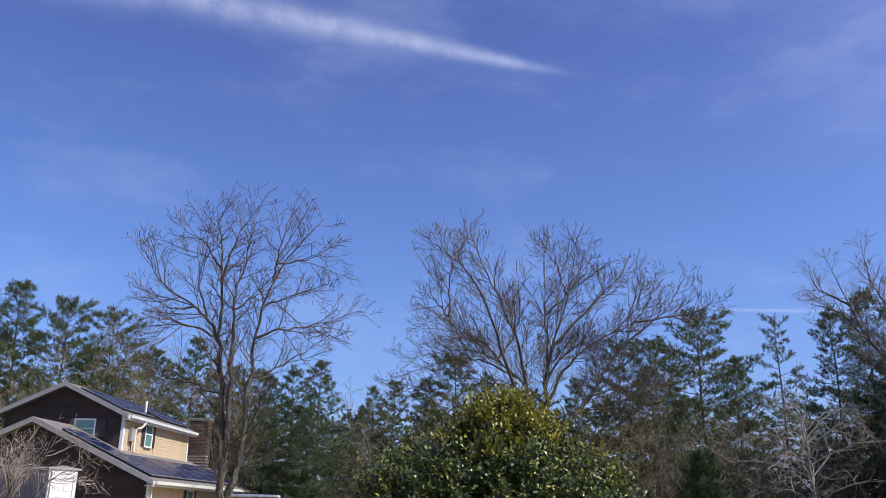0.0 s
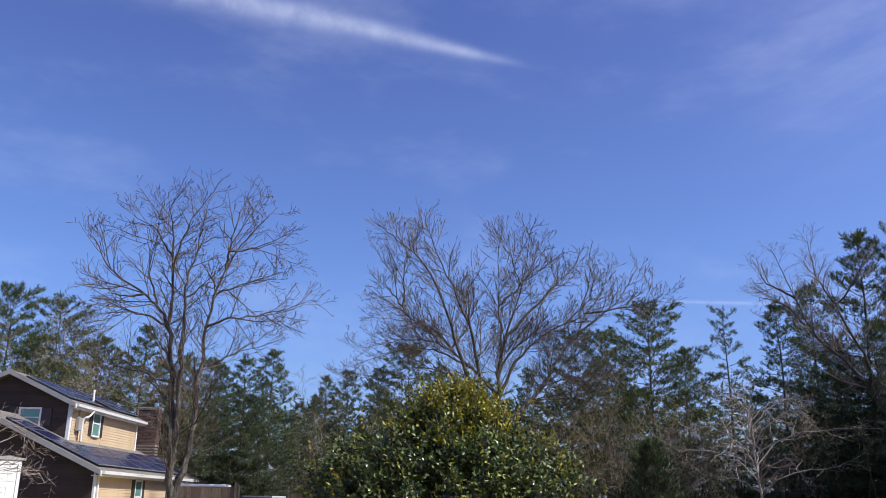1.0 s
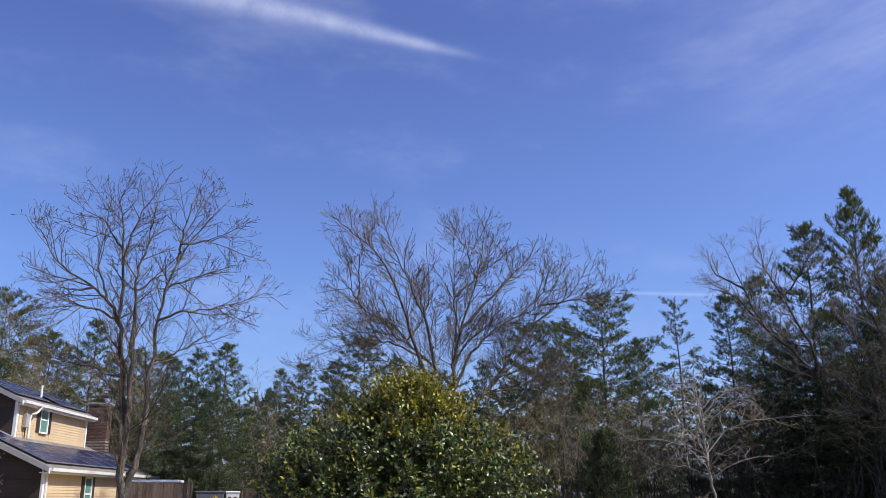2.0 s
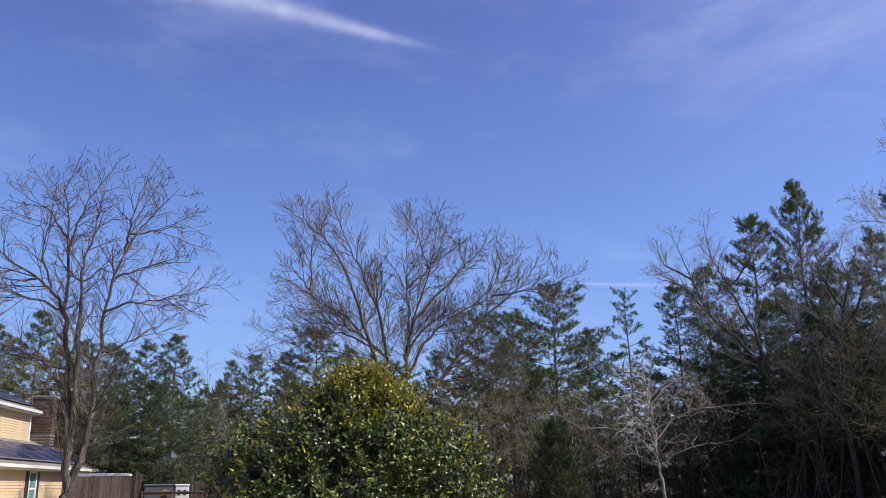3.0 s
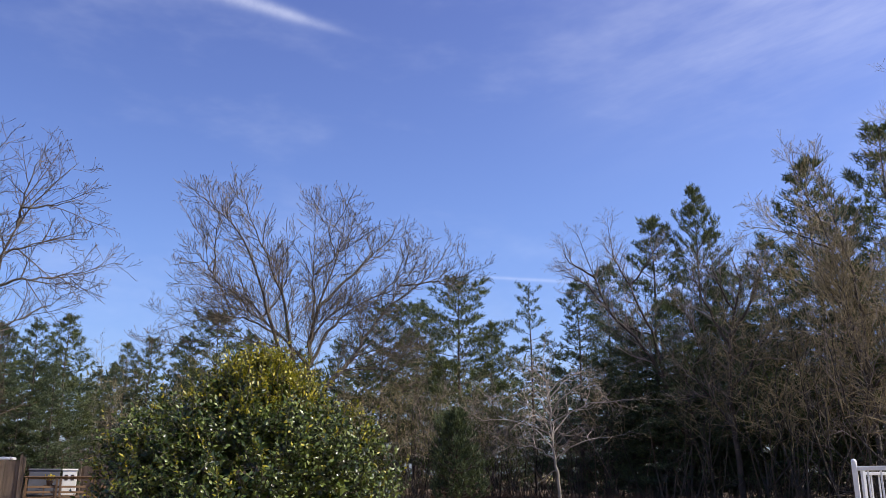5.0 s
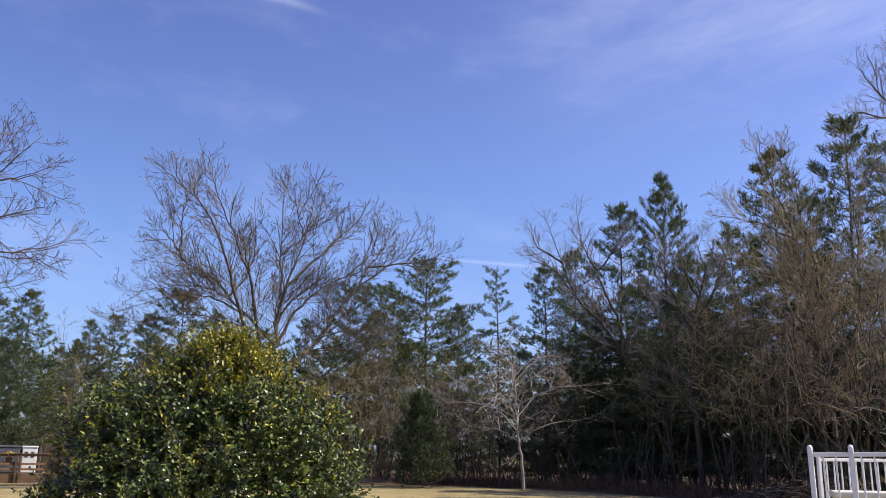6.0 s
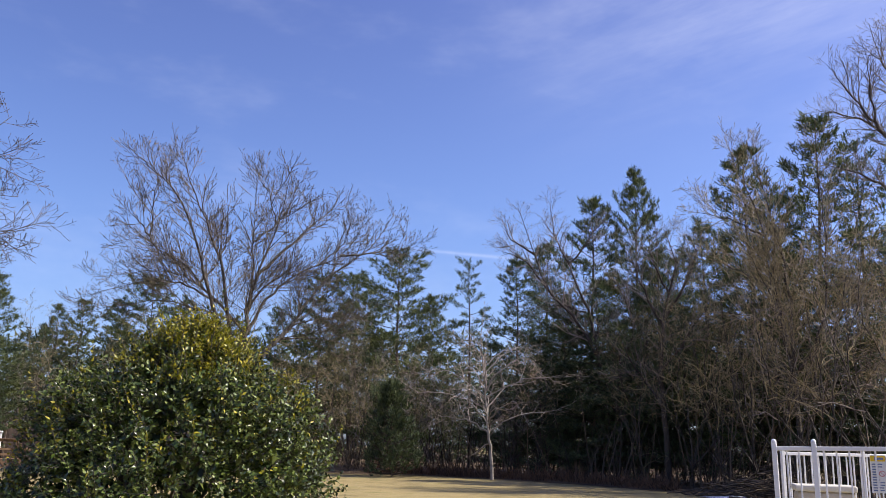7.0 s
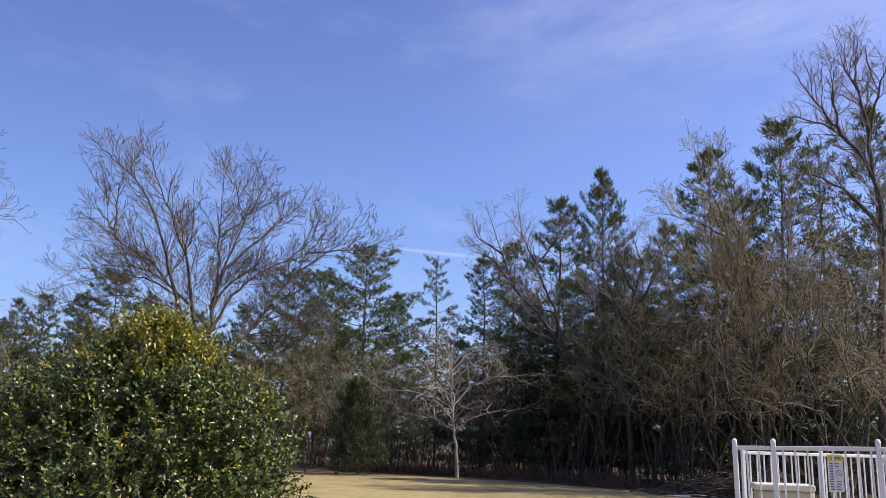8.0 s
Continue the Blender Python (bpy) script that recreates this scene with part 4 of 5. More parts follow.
def build_house():
    """x to the right, y away along the eaves; the near right corner of the low wing at the origin."""
    h = thing("house", "two-level house with dark gables, tan siding and solar roof", "house", place_on((-18.22, 31.08), -9.0))
    low, high, pitch = 2.42, 5.16, math.tan(radians(24.5))
    W, L = 9.4, 14.0            # low wing
    ux0, ux1, uy0, uy1 = -7.75, -2.5, 3.0, 11.1   # upper block
    ridge = low + W / 2 * pitch

    # low wing: walls
    g = part("gable_wall", prism([(-0.05, -0.3), (-W + 0.05, -0.3), (-W + 0.05, low), (-W / 2, ridge - 0.05), (-0.05, low)], 0.05, 0.25), SHINGLE_BROWN, h, "dark brown gable wall in shade")
    part("gable_wall", prism([(-0.05, -0.3), (-W + 0.05, -0.3), (-W + 0.05, low), (-W / 2, ridge - 0.05), (-0.05, low)], L - 0.25, L - 0.05), SHINGLE_BROWN, h)
    wall = part("side_wall", block(-0.25, -0.03, 0.26, L - 0.26, -0.3, low), SIDING, h, "sunlit tan clapboard wall")
    part("side_wall", block(-W + 0.03, -W + 0.25, 0.26, L - 0.26, -0.3, low), SIDING, h)
    lap_siding(wall, 0.28, 4.15, -0.03, 0.0, low - 0.05, SIDING, "x")
    lap_siding(wall, 5.65, L - 0.28, -0.03, 0.0, low - 0.05, SIDING, "x")
    sash_window(h, pose(-0.02, 4.9, 0.85), 0.75, 1.25)
    for y0 in (0.04, L - 0.2):
        part("corner_board", block(-0.06, 0.03, y0, y0 + 0.16, -0.2, low - 0.02, 0.006), WHITE_PAINT, h)
    # shingle courses on the shaded gable
    n = 0
    z = 0.1
    while z < ridge - 0.3:
        half = W / 2 - 0.12 if z < low else (ridge - 0.18 - z) / pitch
        part("shingle_course", block(-W / 2 - half, -W / 2 + half, 0.028, 0.052, z, z + 0.15), SHINGLE_BROWN, g)
        z += 0.156
    # low roof: two slopes with thickness, near rake boards, fascia, gutter
    th, over = 0.16, 0.32

    def slope(x_eave, x_ridge, z_ridge, y0, y1, side):
        dx = x_eave - x_ridge
        return prism([(x_ridge, z_ridge), (x_eave, z_ridge - abs(dx) * pitch), (x_eave, z_ridge - abs(dx) * pitch - th), (x_ridge, z_ridge - th)], y0, y1)

    top = ridge + 0.14
    right = part("roof", slope(over, -W / 2, top, -0.3, L + 0.3, 1), ROOF, h, "grey asphalt shingle roof slope")
    part("roof", slope(-W - over, -W / 2, top, -0.3, L + 0.3, -1), ROOF, h)
    ez = top - (W / 2 + over) * pitch
    for s in (1, -1):
        x_e = -W / 2 + s * (W / 2 + over)
        # shade on the white rake boards is put into their grey colour
        part("rake_board", prism([(-W / 2, top + 0.02), (x_e, ez + 0.02), (x_e, ez - 0.19), (-W / 2, top - 0.19)], -0.345, -0.302), GREY_TRIM, h, "white rake board greyed for the gable's shade")
        part("rake_board", prism([(-W / 2, top + 0.02), (x_e, ez + 0.02), (x_e, ez - 0.19), (-W / 2, top - 0.19)], L + 0.302, L + 0.345), GREY_TRIM, h)
    part("fascia", block(over - 0.02, over + 0.025, -0.3, L + 0.3, ez - 0.24, ez - 0.03, 0.004), WHITE_PAINT, h)
    part("soffit", block(-0.02, over - 0.022, -0.3, L + 0.3, ez - 0.22, ez - 0.19), WHITE_PAINT, h)
    gut = part("gutter", prism([(over + 0.028, ez - 0.03), (over + 0.15, ez - 0.03), (over + 0.13, ez - 0.15), (over + 0.028, ez - 0.15)], -0.25, L + 0.28), WHITE_PAINT, h, "white metal eaves gutter")
    part("downspout", block(0.03, 0.10, 0.22, 0.30, 0.0, ez - 0.22, 0.01), WHITE_PAINT, gut)

    # upper block
    cx = (ux0 + ux1) / 2
    half = (ux1 - ux0) / 2
    uridge = high + half * pitch
    zb = low + 0.1
    ug = part("gable_wall", prism([(ux1 - 0.03, zb), (ux0 + 0.03, zb), (ux0 + 0.03, high), (cx, uridge - 0.05), (ux1 - 0.03, high)], uy0, uy0 + 0.2), SHINGLE_BROWN, h, "dark brown upper gable in shade")
    part("gable_wall", prism([(ux1 - 0.03, zb), (ux0 + 0.03, zb), (ux0 + 0.03, high), (cx, uridge - 0.05), (ux1 - 0.03, high)], uy1 - 0.2, uy1), SHINGLE_BROWN, h)
    uw = part("side_wall", block(ux1 - 0.2, ux1, uy0 + 0.21, uy1 - 0.21, zb, high), SIDING, h, "sunlit tan clapboard upper wall")
    part("side_wall", block(ux0, ux0 + 0.2, uy0 + 0.21, uy1 - 0.21, zb, high), SIDING, h)
    lap_siding(uw, uy0 + 0.2, uy0 + 2.05, ux1, 3.35, high - 0.02, SIDING, "x")
    lap_siding(uw, uy0 + 3.5, uy1 - 0.18, ux1, 3.35, high - 0.02, SIDING, "x")
    sash_window(h, pose(ux1 + 0.01, uy0 + 2.75, 4.05), 0.75, 1.05)
    win = sash_window(h, pose(-4.15, uy0 - 0.02, 4.24, 0, 0, -90), 0.8, 0.66, False)
    part("shutter", block(0.0, 0.05, 0.48, 0.9, -0.03, 0.74, 0.006), SHUTTER, win)
    part("shutter", block(0.0, 0.05, -0.9, -0.48, -0.03, 0.74, 0.006), SHUTTER, win)
    for y0 in (uy0 - 0.03, uy1 - 0.13):
        part("corner_board", block(ux1 - 0.1, ux1 + 0.035, y0, y0 + 0.16, 3.3, high - 0.02, 0.006), WHITE_PAINT, h)
    z = 3.6
    while z < uridge - 0.3:
        hw = half - 0.12 if z < high else (uridge - 0.18 - z) / pitch
        part("shingle_course", block(cx - hw, cx + hw, uy0 - 0.022, uy0 + 0.001, z, z + 0.15), SHINGLE_BROWN, ug)
        z += 0.156
    ut = uridge + 0.14
    uo = 0.3
    uz = ut - (half + uo) * pitch
    part("roof", slope(ux1 + uo, cx, ut, uy0 - 0.3, uy1 + 0.3, 1), ROOF, h)
    part("roof", slope(ux0 - uo, cx, ut, uy0 - 0.3, uy1 + 0.3, -1), ROOF, h)
    for s in (1, -1):
        x_e = cx + s * (half + uo)
        for y0 in (uy0 - 0.345, uy1 + 0.302):
            # grey here too holds the shade on white boards
            part("rake_board", prism([(cx, ut + 0.02), (x_e, uz + 0.02), (x_e, uz - 0.18), (cx, ut - 0.18)], y0, y0 + 0.043), GREY_TRIM, h)
    part("fascia", block(ux1 + uo - 0.02, ux1 + uo + 0.025, uy0 - 0.3, uy1 + 0.3, uz - 0.22, uz - 0.03, 0.004), WHITE_PAINT, h)
    part("soffit", block(ux1 + 0.03, ux1 + uo - 0.022, uy0 - 0.3, uy1 + 0.3, uz - 0.2, uz - 0.17), WHITE_PAINT, h)
    part("gutter", prism([(ux1 + uo + 0.028, uz - 0.03), (ux1 + uo + 0.14, uz - 0.03), (ux1 + uo + 0.12, uz - 0.14), (ux1 + uo + 0.028, uz - 0.14)], uy0 - 0.25, uy1 + 0.28), WHITE_PAINT, h)
    # elbow of the downspout on the upper wall
    sp = Wood()
    sp.tube(smooth_line([(ux1 + uo + 0.08, uy0 + 1.5, uz - 0.16), (ux1 + 0.25, uy0 + 1.35, uz - 0.42), (ux1 + 0.08, uy0 + 1.2, uz - 0.55), (ux1 + 0.07, uy0 + 1.2, 3.7)], 12), [0.05] * 12, 6)
    part("downspout", sp.mesh("downspout", WHITE_PAINT), None, h)
    # wires and meter on the upper wall
    part("meter_box", block(ux1 + 0.03, ux1 + 0.2, uy0 + 0.55, uy0 + 0.85, 4.1, 4.65, 0.02), GREY_TRIM, h, "grey electric meter box with conduit")
    part("conduit", rod(0.03, 4.65, 5.2, ux1 + 0.1, uy0 + 0.7), GREY_TRIM, h)
    part("conduit", rod(0.03, 3.7, 4.1, ux1 + 0.1, uy0 + 0.75), BRICK, h)
    # vent pipe on the upper roof
    part("vent_pipe", rod(0.05, uz + 0.35, uz + 0.98, ux1 - 0.45, uy0 + 3.3, 10), WHITE_PAINT, h, "white plastic roof vent pipe")

    # solar panels
    tilt = math.degrees(math.atan(pitch))
    pw, ph = 1.62, 1.0
    panel, rim = solar_panel(pw, ph)
    me_p, me_r = bpy.data.meshes.new("solar_panel"), bpy.data.meshes.new("frame")
    panel.to_mesh(me_p), rim.to_mesh(me_r)
    panel.free(), rim.free()
    me_p.materials.append(PANEL), me_r.materials.append(PANEL_RIM)

    def lay(x_eave, z_eave, up, y0):
        c, s = math.cos(radians(tilt)), math.sin(radians(tilt))
        at = pose(x_eave - (up + ph) * c, y0, z_eave + (up + ph) * s + 0.09, 0, tilt, 0)
        ob = part("solar_panel", me_p, None, h, "dark blue solar panel", at)
        part("panel_frame", me_r, None, ob)

    for row in range(2):
        for k in range(7):
            lay(over, ez, 0.22 + row * 1.03, -0.05 + k * 1.65)
    for row in (2, 3):
        lay(over, ez, 0.22 + row * 1.03, -0.05)
    for row in range(2):
        for k in range(5):
            if not (row == 0 and k == 2):
                lay(ux1 + uo, uz, 0.35 + row * 1.03, uy0 - 0.1 + k * 1.65)
    for y0, y1, xe, zz, a, b in ((0.1, 10.1, over, ez, 0.28, 2.3), (0.1, 1.8, over, ez, 2.36, 4.4), (uy0 - 0.15, uy0 + 8.1, ux1 + uo, uz, 0.43, 2.5)):
        c, s = math.cos(radians(tilt)), math.sin(radians(tilt))
        part("panel_skirt", prism([(xe - a * c, zz + a * s + 0.012), (xe - b * c, zz + b * s + 0.012), (xe - b * c, zz + b * s + 0.085), (xe - a * c, zz + a * s + 0.085)], y0 - 0.03, y0 + 0.01), BLACK, h)
        part("panel_skirt", prism([(xe - a * c, zz + a * s + 0.012), (xe - a * c - 0.03, zz + a * s + 0.022), (xe - a * c - 0.03, zz + a * s + 0.095), (xe - a * c, zz + a * s + 0.085)], y0 + 0.012, y1), BLACK, h)

    # chimney of separate bricks
    x0, x1, y0, y1, zt = -2.8, -1.8, 12.0, 12.7, 5.9
    ch = part("chimney", block(x0 + 0.012, x1 - 0.012, y0 + 0.012, y1 - 0.012, 2.4, zt - 0.02), MORTAR, h, "dark brick chimney with sunlit side")
    part("chimney_cap", block(x0 - 0.05, x1 + 0.05, y0 - 0.05, y1 + 0.05, zt - 0.02, zt + 0.07, 0.01), MORTAR, ch)
    bm = block(0, 0.205, 0, 0.1, 0, 0.062, 0.004)
    me = bpy.data.meshes.new("brick")
    bm.to_mesh(me)
    bm.free()
    me.materials.append(BRICK)
    z, k = 2.6, 0
    while z < zt - 0.1:
        for i in range(5):
            part("brick", me, None, ch, at=pose(x0 + i * 0.2 - (0.0 if k % 2 else 0.0), y0, z))
        for i in range(3):
            part("brick", me, None, ch, at=pose(x1, y0 + 0.01 + i * 0.225, z, 0, 0, 90))
        z += 0.0735 * (1 if z > 4 else 2)
        k += 1


build_house()


# ---------- garden shed beside the house ----------
def garden_shed():
    """x along the narrow sunlit end with its door, y back along the shaded side."""
    t = thing("garden_shed", "grey garden shed with a white end door", "shed", place_on((-17.6, 24.3), -62.0))
    side = part("side_wall", block(0.0, 0.05, 0.06, 4.4, 0.0, 2.5), GREY_SHED, t, "grey plank side wall")
    bm = block(-0.014, 0.0, 0, 0.19, 0.02, 2.48, 0.003)
    me = bpy.data.meshes.new("plank")
    bm.to_mesh(me)
    bm.free()
    me.materials.append(GREY_SHED)
    for k in range(21):
        part("plank", me, None, side, at=pose(0, 0.09 + k * 0.205, 0))
    part("side_wall", block(0.85, 0.9, 0.06, 4.4, 0.0, 2.5), GREY_SHED, t)
    part("end_wall", block(0.0, 0.9, 0.0, 0.055, 0.0, 2.5), WHITE_PAINT, t, "white painted end wall")
    part("end_wall", block(0.0, 0.9, 4.405, 4.46, 0.0, 2.5), GREY_SHED, t)
    part("roof", prism([(-0.08, 2.502), (0.98, 2.502), (0.98, 2.56), (0.45, 2.62), (-0.08, 2.56)], -0.08, 4.55), GREY_TRIM, t)
    d = part("door", block(0.14, 0.76, -0.04, -0.002, 0.06, 2.36, 0.008), WHITE_PAINT, t, "white panelled door")
    for b in ((0.05, 0.135, 0.0, 2.46), (0.765, 0.85, 0.0, 2.46), (0.14, 0.76, 2.37, 2.46)):
        part("door_frame", block(b[0], b[1], -0.06, -0.002, b[2], b[3], 0.005), WHITE_PAINT, d)
    for z0, z1 in ((0.2, 0.95), (1.1, 1.75), (1.87, 2.24)):
        for x0 in (0.19, 0.48):
            part("door_panel", block(x0, x0 + 0.24, -0.05, -0.041, z0, z1, 0.004), WHITE_PAINT, d)
    part("latch", block(0.68, 0.72, -0.08, -0.041, 1.0, 1.16, 0.008), BLACK, d)


garden_shed()

# bramble in front of the trailer
rng = np.random.default_rng(77)
cane = []
for i in range(10):
    a = rng.uniform(0, 6.28)
    r, hgt = rng.uniform(1.2, 2.5), rng.uniform(2.0, 3.1)
    x, y = math.cos(a) * r, math.sin(a) * r * 0.7
    cane.append((0.018, [(x * 0.1, -0.1, y * 0.1), (x * 0.35, hgt * 0.75, y * 0.35), (x * 0.7, hgt, y * 0.7), (x * 1.1, hgt * 0.82, y * 1.1)]))
bare_tree(78, cane, BARK_GREY, TWIG_PALE, dict(HABIT, gap=(0.22, 0.14, 0.14), length=(1.0, 0.5, 0.22), radius=(0.008, 0.005, 0.004), wobble=0.2, rise=0.1, bud=0.004, tip=0.003), "bare_shrub",
          "tangled leafless brown shrub before the house", pose(*spot(-37.6, 22)), "", 0.0)


# ---------- stockade fence and deck beyond the lawn ----------
def board_fence(start, end, height, label, lattice=False):
    """Upright boards on rails between two points, each board its own piece."""
    a, b = Vector(start), Vector(end)
    length = (b - a).length
    ang = math.degrees(math.atan2(b.y - a.y, b.x - a.x))
    f = thing("stockade_fence", label, "fence", pose(a.x, a.y, ground_height(a.x, a.y), 0, 0, ang), "stockade fences")
    rng = random.Random(int(length * 100))
    w = 0.14
    bm = prism([(0, 0.03), (w - 0.004, 0.03), (w - 0.004, height - 0.03), (w - 0.03, height), (0.026, height), (0, height - 0.03)], -0.01, 0.01)
    me = bpy.data.meshes.new("board")
    bm.to_mesh(me)
    bm.free()
    me.materials.append(BOARD)
    for i in range(int(length / w)):
        part("board", me, None, f, at=pose(i * w, rng.uniform(-0.006, 0.006), rng.uniform(-0.03, 0.02), 0, rng.uniform(-0.5, 0.5), 0))
    for z in (0.4, height - 0.35):
        part("rail", block(0, length, 0.015, 0.055, z, z + 0.09), BOARD, f)
    n = max(1, round(length / 2.4))
    for i in range(n + 1):
        x = length * i / n
        part("post", block(x - 0.05, x + 0.05, -0.11, -0.013, -0.3, height + 0.22, 0.008), BOARD, f)
    return f


board_fence((-17.7, 36.0), (-15.1, 37.1), 1.93, "weathered brown stockade fence beside the house")
board_fence((-15.15, 37.25), (-17.6, 43.6), 1.86, "weathered brown stockade fence running back")
board_fence((-17.6, 44.2), (-6.0, 46.2), 1.75, "weathered grey-brown stockade fence behind the deck")


def shed_roof():
    """The low white canopy that shows above the fence beside the house."""
    c = thing("canopy", "low white flat canopy roof beside the house", "canopy", pose(-17.9, 37.6, ground_height(-17.9, 37.6), 0, 0, 14))
    part("roof", block(0.0, 2.0, 0, 1.6, 1.96, 2.08, 0.02), WHITE_PAINT, c)
    for x in (0.1, 1.9):
        for y in (0.1, 1.5):
            part("post", block(x - 0.04, x + 0.04, y - 0.04, y + 0.04, -0.1, 1.958), WHITE_PAINT, c)


shed_roof()


def deck():
    """A low wooden deck with a rail, along the fence."""
    d = thing("wooden_deck", "stained brown wooden deck with railings", "deck", pose(-16.3, 40.7, ground_height(-16.3, 40.7), 0, 0, 20))
    for i in range(22):
        part("deck_board", block(0, 5.0, i * 0.1, i * 0.1 + 0.092, 0.36, 0.4), DECK_WOOD, d)
    part("rim_joist", block(-0.02, 5.02, -0.05, -0.004, 0.02, 0.395, 0.004), DECK_WOOD, d)
    part("rim_joist", block(5.025, 5.07, -0.05, 2.2, 0.02, 0.395, 0.004), DECK_WOOD, d)
    for x in (0.05, 1.3, 1.45, 2.75, 2.9, 4.2, 4.95):
        part("post", block(x - 0.045, x + 0.045, -0.145, -0.055, -0.05, 1.22, 0.006), DECK_WOOD, d)
    for z in (0.55, 0.78, 1.15):
        part("rail", block(0.0, 5.0, -0.05, -0.01, z, z + 0.09, 0.004), DECK_WOOD, d)
    part("cap_rail", block(-0.05, 5.05, -0.16, 0.02, 1.242, 1.28, 0.006), DECK_WOOD, d)
    return d


deck()


def lidded_box(name, label, at, w, dp, hgt, mat, lid_mat, category):
    """A crate with an overhanging lid, recessed panels and feet."""
    b = thing(name, label, category, at)
    part("body", block(0, w, 0, dp, 0.03, hgt, 0.03, segments=2), mat, b)
    part("lid", block(-0.03, w + 0.03, -0.03, dp + 0.03, hgt + 0.002, hgt + 0.09, 0.025, segments=2), lid_mat, b)
    for x in (0.08, w - 0.2):
        part("foot", block(x, x + 0.12, 0.06, dp - 0.06, 0.0, 0.03), mat, b)
    return b


on_deck = pose(-16.3, 40.7, ground_height(-16.3, 40.7) + 0.4, 0, 0, 20)
tub = lidded_box("spa_tub", "blue-grey covered tub on the wooden deck", on_deck @ pose(0.1, 0.6, 0), 1.3, 1.4, 1.12, COVER_GREY, COVER_GREY, "tub")
cab = lidded_box("storage_box", "white storage box on the wooden deck", on_deck @ pose(1.5, 0.7, 0), 0.62, 0.6, 1.12, WHITE_PAINT, WHITE_PAINT, "box")
for x in (0.1, 0.36):
    part("vent", block(x, x + 0.14, -0.012, 0.001, 0.7, 0.95, 0.004), SHUTTER, cab)


# stands for a yellow toy; the potted plant is made up
def planter(at):
    p = thing("planter", "yellow toy on the deck, built as a potted plant", "planter", at)
    part("pot", rod(0.11, 0.0, 0.2, r2=0.15, sides=14), DECK_WOOD, p)
    rng = np.random.default_rng(3)
    c = rng.normal(0, 0.09, (120, 3)) * np.array([1, 1, 0.7]) + np.array([0, 0, 0.3])
    v, f = leaves(rng, c, rng.normal(0, 1, (120, 3)), rng.normal(0, 1, (120, 3)), 0.12, 0.03)
    part("blooms", mesh_of("blooms", v, [f], YELLOW_TOY), None, p)


planter(on_deck @ pose(1.0, 0.15, 0.5))
shelf = thing("plant_stand", "small wooden plant stand on the deck", "stand", on_deck @ pose(0.75, 0.05, 0))
part("top", block(0, 0.5, 0, 0.3, 0.46, 0.5, 0.005), DECK_WOOD, shelf)
for x in (0.02, 0.44):
    for y in (0.02, 0.24):
        part("leg", block(x, x + 0.04, y, y + 0.04, 0, 0.46), DECK_WOOD, shelf)


# ---------- white pool fence ----------
PICKET_GAP = 0.114


def pool_fence(start, end, top, posts, name_label, parent=None):
    """White metal fence: square posts with rounded caps, two rails, thin pickets."""
    a, b = Vector((*start, 0)), Vector((*end, 0))
    length = (b - a).length
    ang = math.degrees(math.atan2(b.y - a.y, b.x - a.x))
    z0 = ground_height(a.x, a.y)
    f = thing("pool_fence", name_label, "fence", pose(a.x, a.y, z0, 0, 0, ang), "white pool fences")
    hgt = top - z0
    pm = block(-0.0085, 0.0085, -0.0085, 0.0085, 0.07, hgt - 0.03, 0.002)
    me = bpy.data.meshes.new("picket")
    pm.to_mesh(me)
    pm.free()
    me.materials.append(FENCE_WHITE)
    for i in range(1, int(length / PICKET_GAP)):
        if min(abs(i * PICKET_GAP - p) for p in posts) > 0.045:
            part("picket", me, None, f, at=pose(i * PICKET_GAP, 0, 0))
    ends = sorted(posts)
    for p, q in zip(ends, ends[1:]):
        for z in (0.1, hgt - 0.055):
            part("rail", block(p + 0.026, q - 0.026, -0.02, 0.02, z, z + 0.042, 0.004), FENCE_WHITE, f)
    for p in posts:
        post = part("post", block(p - 0.024, p + 0.024, -0.024, 0.024, -0.2, hgt + 0.02, 0.005), FENCE_WHITE, f)
        cap = bmesh.new()
        bmesh.ops.create_uvsphere(cap, u_segments=14, v_segments=8, radius=0.027, matrix=Matrix.Translation((p, 0, hgt + 0.03)) @ Matrix.Diagonal((1, 1, 1.1, 1)))
        part("cap", cap, FENCE_WHITE, post, smooth=True)
    return f


# front run with the gate-width bay, and the far run behind it
front = pool_fence((4.49, 8.50), (8.2, 6.14), 1.60, [0.0, 0.37, 1.32, 2.62, 3.92, 4.38], "white metal pool fence with ball-capped posts")
front.matrix_basis = front.matrix_basis @ pose(0, 0, 0, 0, -0.9, 0)
far_run = pool_fence((6.13, 11.48), (11.0, 12.2), 1.56, [0.0, 1.3, 2.6, 3.9, 4.9], "white metal pool fence at the far side")


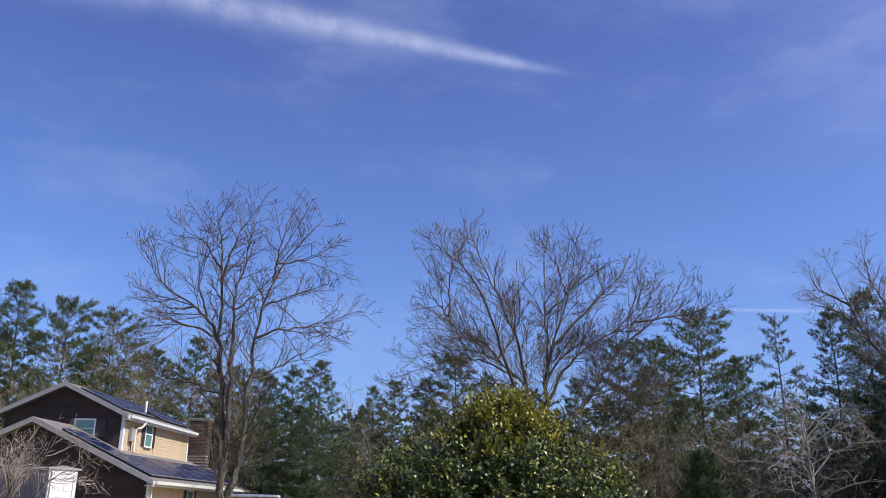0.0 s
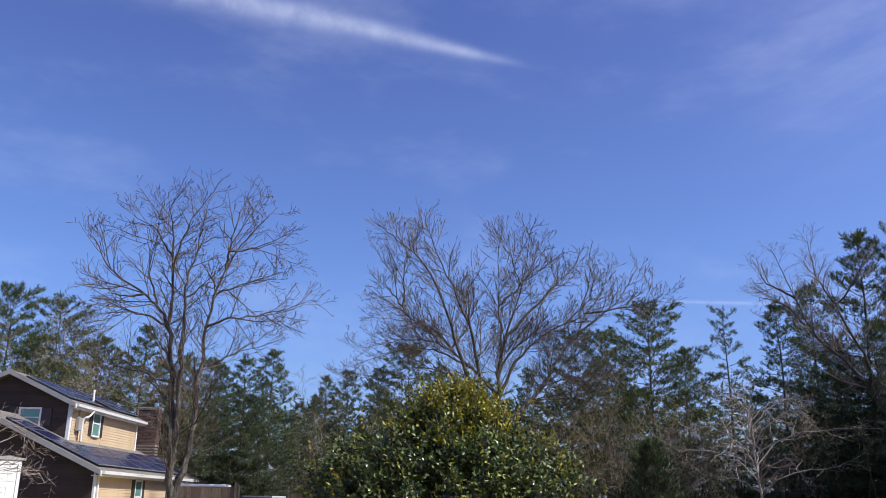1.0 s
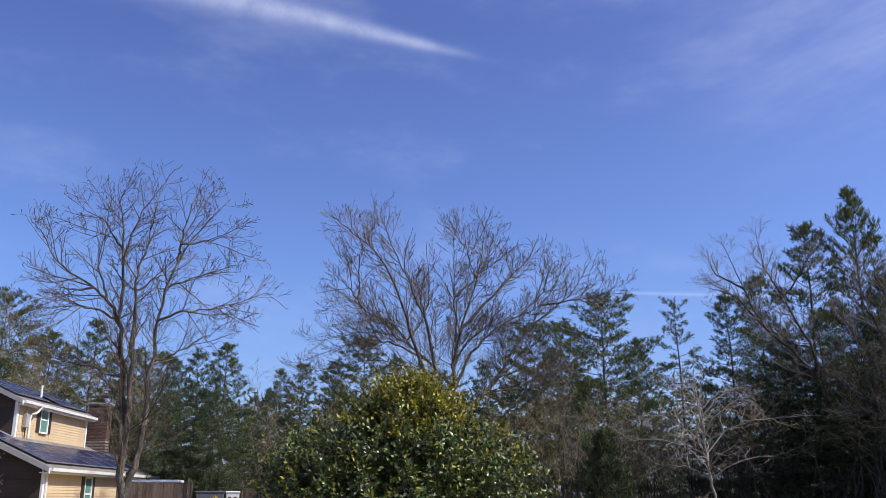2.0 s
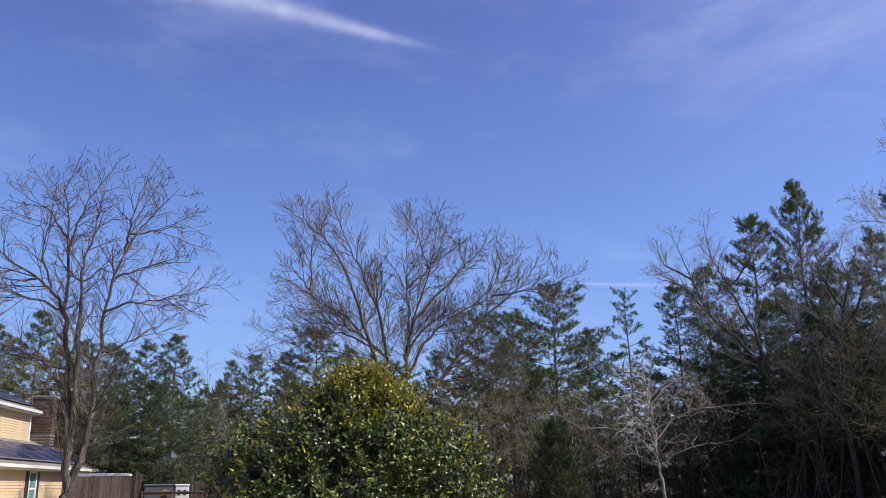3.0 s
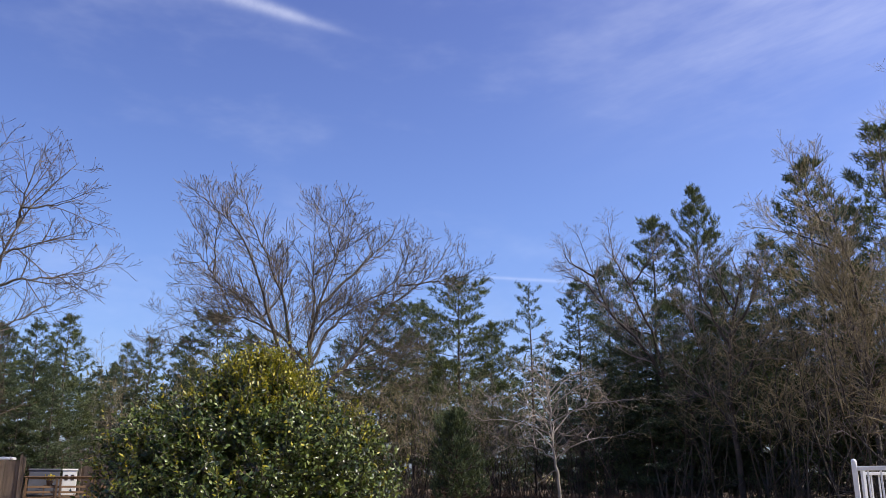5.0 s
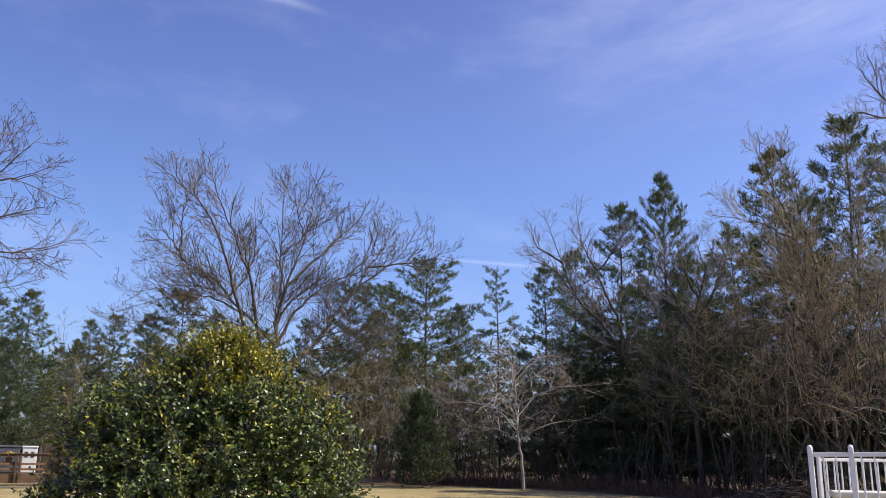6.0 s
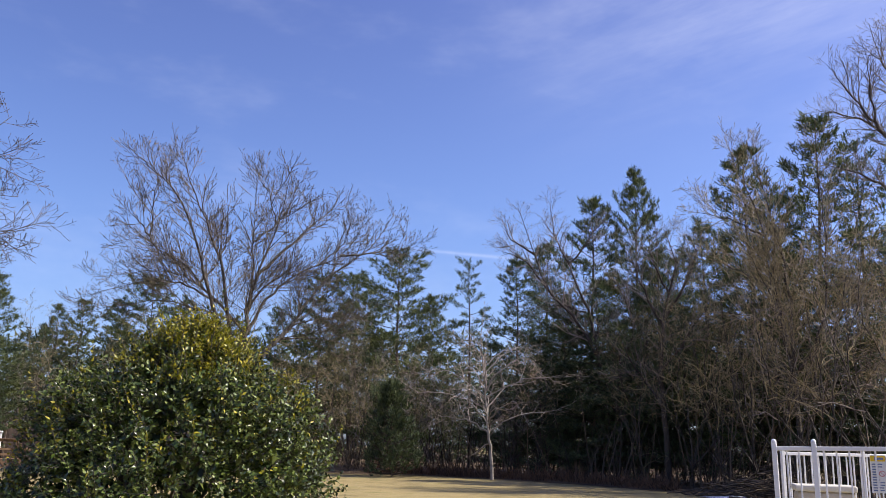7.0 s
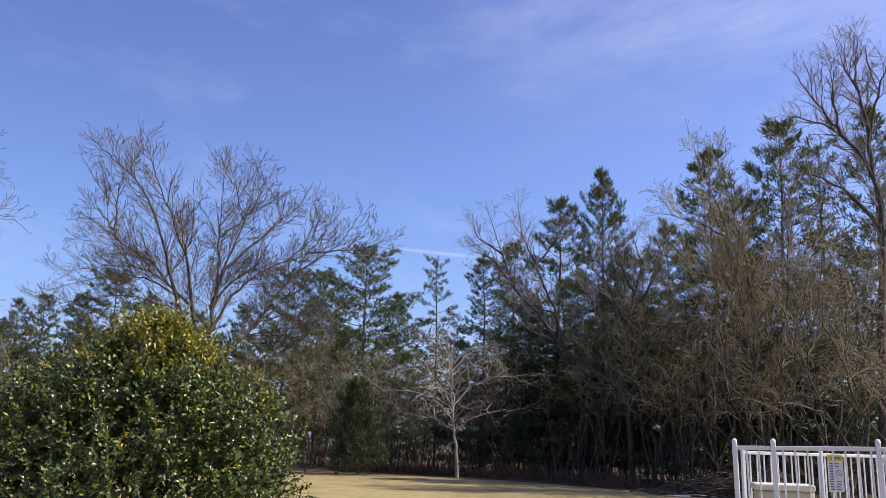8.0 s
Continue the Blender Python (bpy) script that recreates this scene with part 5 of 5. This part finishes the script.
def warning_sign(at):
    """A plate with a yellow heading, rows of print that cannot be read, and a red ring."""
    s = thing("warning_sign", "white warning sign with yellow heading on the pool fence", "sign", at)
    part("plate", block(0, 0.165, -0.003, 0.003, 0, 0.42, 0.0), SIGN_WHITE, s)
    part("heading", block(0.006, 0.159, -0.007, -0.0035, 0.35, 0.412), SIGN_YELLOW, s)
    part("heading_bar", block(0.045, 0.14, -0.0095, -0.0075, 0.368, 0.394), SIGN_BLUE, s)
    rng = random.Random(4)
    z = 0.325
    while z > 0.03:
        x1 = 0.02 + rng.uniform(0.04, 0.065)
        part("print_bar", block(0.018, x1, -0.006, -0.0035, z - 0.014, z), SIGN_BLUE, s)
        if not 0.15 < z < 0.27:
            part("print_bar", block(x1 + 0.012, min(0.15, x1 + 0.06), -0.006, -0.0035, z - 0.012, z), SIGN_BLUE, s)
        z -= 0.029
    ring = Wood()
    a = np.linspace(0, 2 * np.pi, 21)
    ring.tube(np.column_stack([0.118 + 0.03 * np.cos(a), np.full(21, -0.006), 0.215 + 0.03 * np.sin(a)]), [0.0035] * 21, 4)
    ring.tube(np.array([(0.097, -0.006, 0.236), (0.139, -0.006, 0.194)]), [0.003] * 2, 4)
    part("ring", ring.mesh("ring", SIGN_RED), None, s)


ang_front = math.degrees(math.atan2(6.14 - 8.50, 8.2 - 4.49))
warning_sign(pose(4.49, 8.50, 0, 0, 0, ang_front) @ pose(0.835, 0.018, 1.17) @ Matrix.Scale(0.84, 4))


def deck_box():
    """Tan resin bin with a cream lid, behind the pool fence."""
    b = thing("resin_bin", "tan plastic storage bin with a cream lid", "bin", pose(5.02, 9.12, ground_height(5.0, 9.1), 0, 0, -24) @ Matrix.Diagonal((0.8, 0.9, 1.01, 1)))
    bm = block(0, 0.72, 0, 0.55, 0.0, 1.1, 0.035, segments=3)
    for v in bm.verts:
        k = 1 - 0.06 * (1 - v.co.z / 1.1)
        v.co.x, v.co.y = 0.36 + (v.co.x - 0.36) * k, 0.275 + (v.co.y - 0.275) * k
    part("body", bm, TAN_PLASTIC, b, smooth=False)
    part("lid", block(-0.025, 0.745, -0.025, 0.575, 1.102, 1.17, 0.022, segments=3), TAN_LID, b, "cream lid")
    part("rib", block(0.05, 0.67, -0.012, 0.004, 0.86, 0.9, 0.005), TAN_PLASTIC, b)
    for x in (0.12, 0.36, 0.6):
        part("rib", block(x - 0.02, x + 0.02, -0.008, 0.006, 0.1, 0.84, 0.004), TAN_PLASTIC, b)


deck_box()


# ---------- brush pile, old snow, far lane ----------
def brush_pile():
    rng = np.random.default_rng(29)
    p = thing("brush_pile", "heap of dead grey branches at the lawn's edge", "brush pile", pose(*spot(27.4, 31.5), 0, 0, -27))
    rest = Wood()
    for i in range(320):
        a = rng.uniform(-0.5, 0.5) + (0 if rng.random() < 0.7 else 1.2)
        x = rng.normal(0, 1.0)
        z = abs(rng.normal(0, 0.33)) * max(0.1, 1 - abs(x) / 2.6) + 0.03
        ln = rng.uniform(0.6, 2.0)
        pts = bent(rng, (x - ln / 2 * math.cos(a), rng.normal(0, 0.5), z), (math.cos(a), math.sin(a), rng.normal(0.05, 0.15)), ln, 4, 0.0, 0.1)
        pts[:, 2] = np.maximum(pts[:, 2], 0.02)
        r = rng.uniform(0.008, 0.03)
        if i < 40:
            w = Wood()
            w.tube(pts, np.linspace(r * 1.4, r * 0.5, 5), 5)
            part("branch", w.mesh("branch", BARK_DARK), None, p)
        else:
            rest.tube(pts, np.linspace(r, r * 0.4, 5), 3)
    tagged(part("twig_mass", rest.mesh("twig_mass", TWIG_DARK), None, p), kind="stuff")


brush_pile()


def snow_patch():
    verts = [(0, 0, 0.07)]
    for k in range(20):
        a = 2 * math.pi * k / 20
        r = 1 + 0.35 * noise.noise((math.cos(a) * 1.5, math.sin(a) * 1.5, 9))
        verts.append((math.cos(a) * r * 1.1, math.sin(a) * r * 0.4, 0.0))
    tri = np.array([(0, 1 + k, 1 + (k + 1) % 20) for k in range(20)])
    s = new("snow_patch", mesh_of("snow_patch", verts, [tri], SNOW, True))
    s.matrix_basis = pose(*spot(25.1, 31.0, 0.01), 0, 0, -20)
    tagged(s, "thin patch of old bluish snow on the lawn", "snow")


snow_patch()
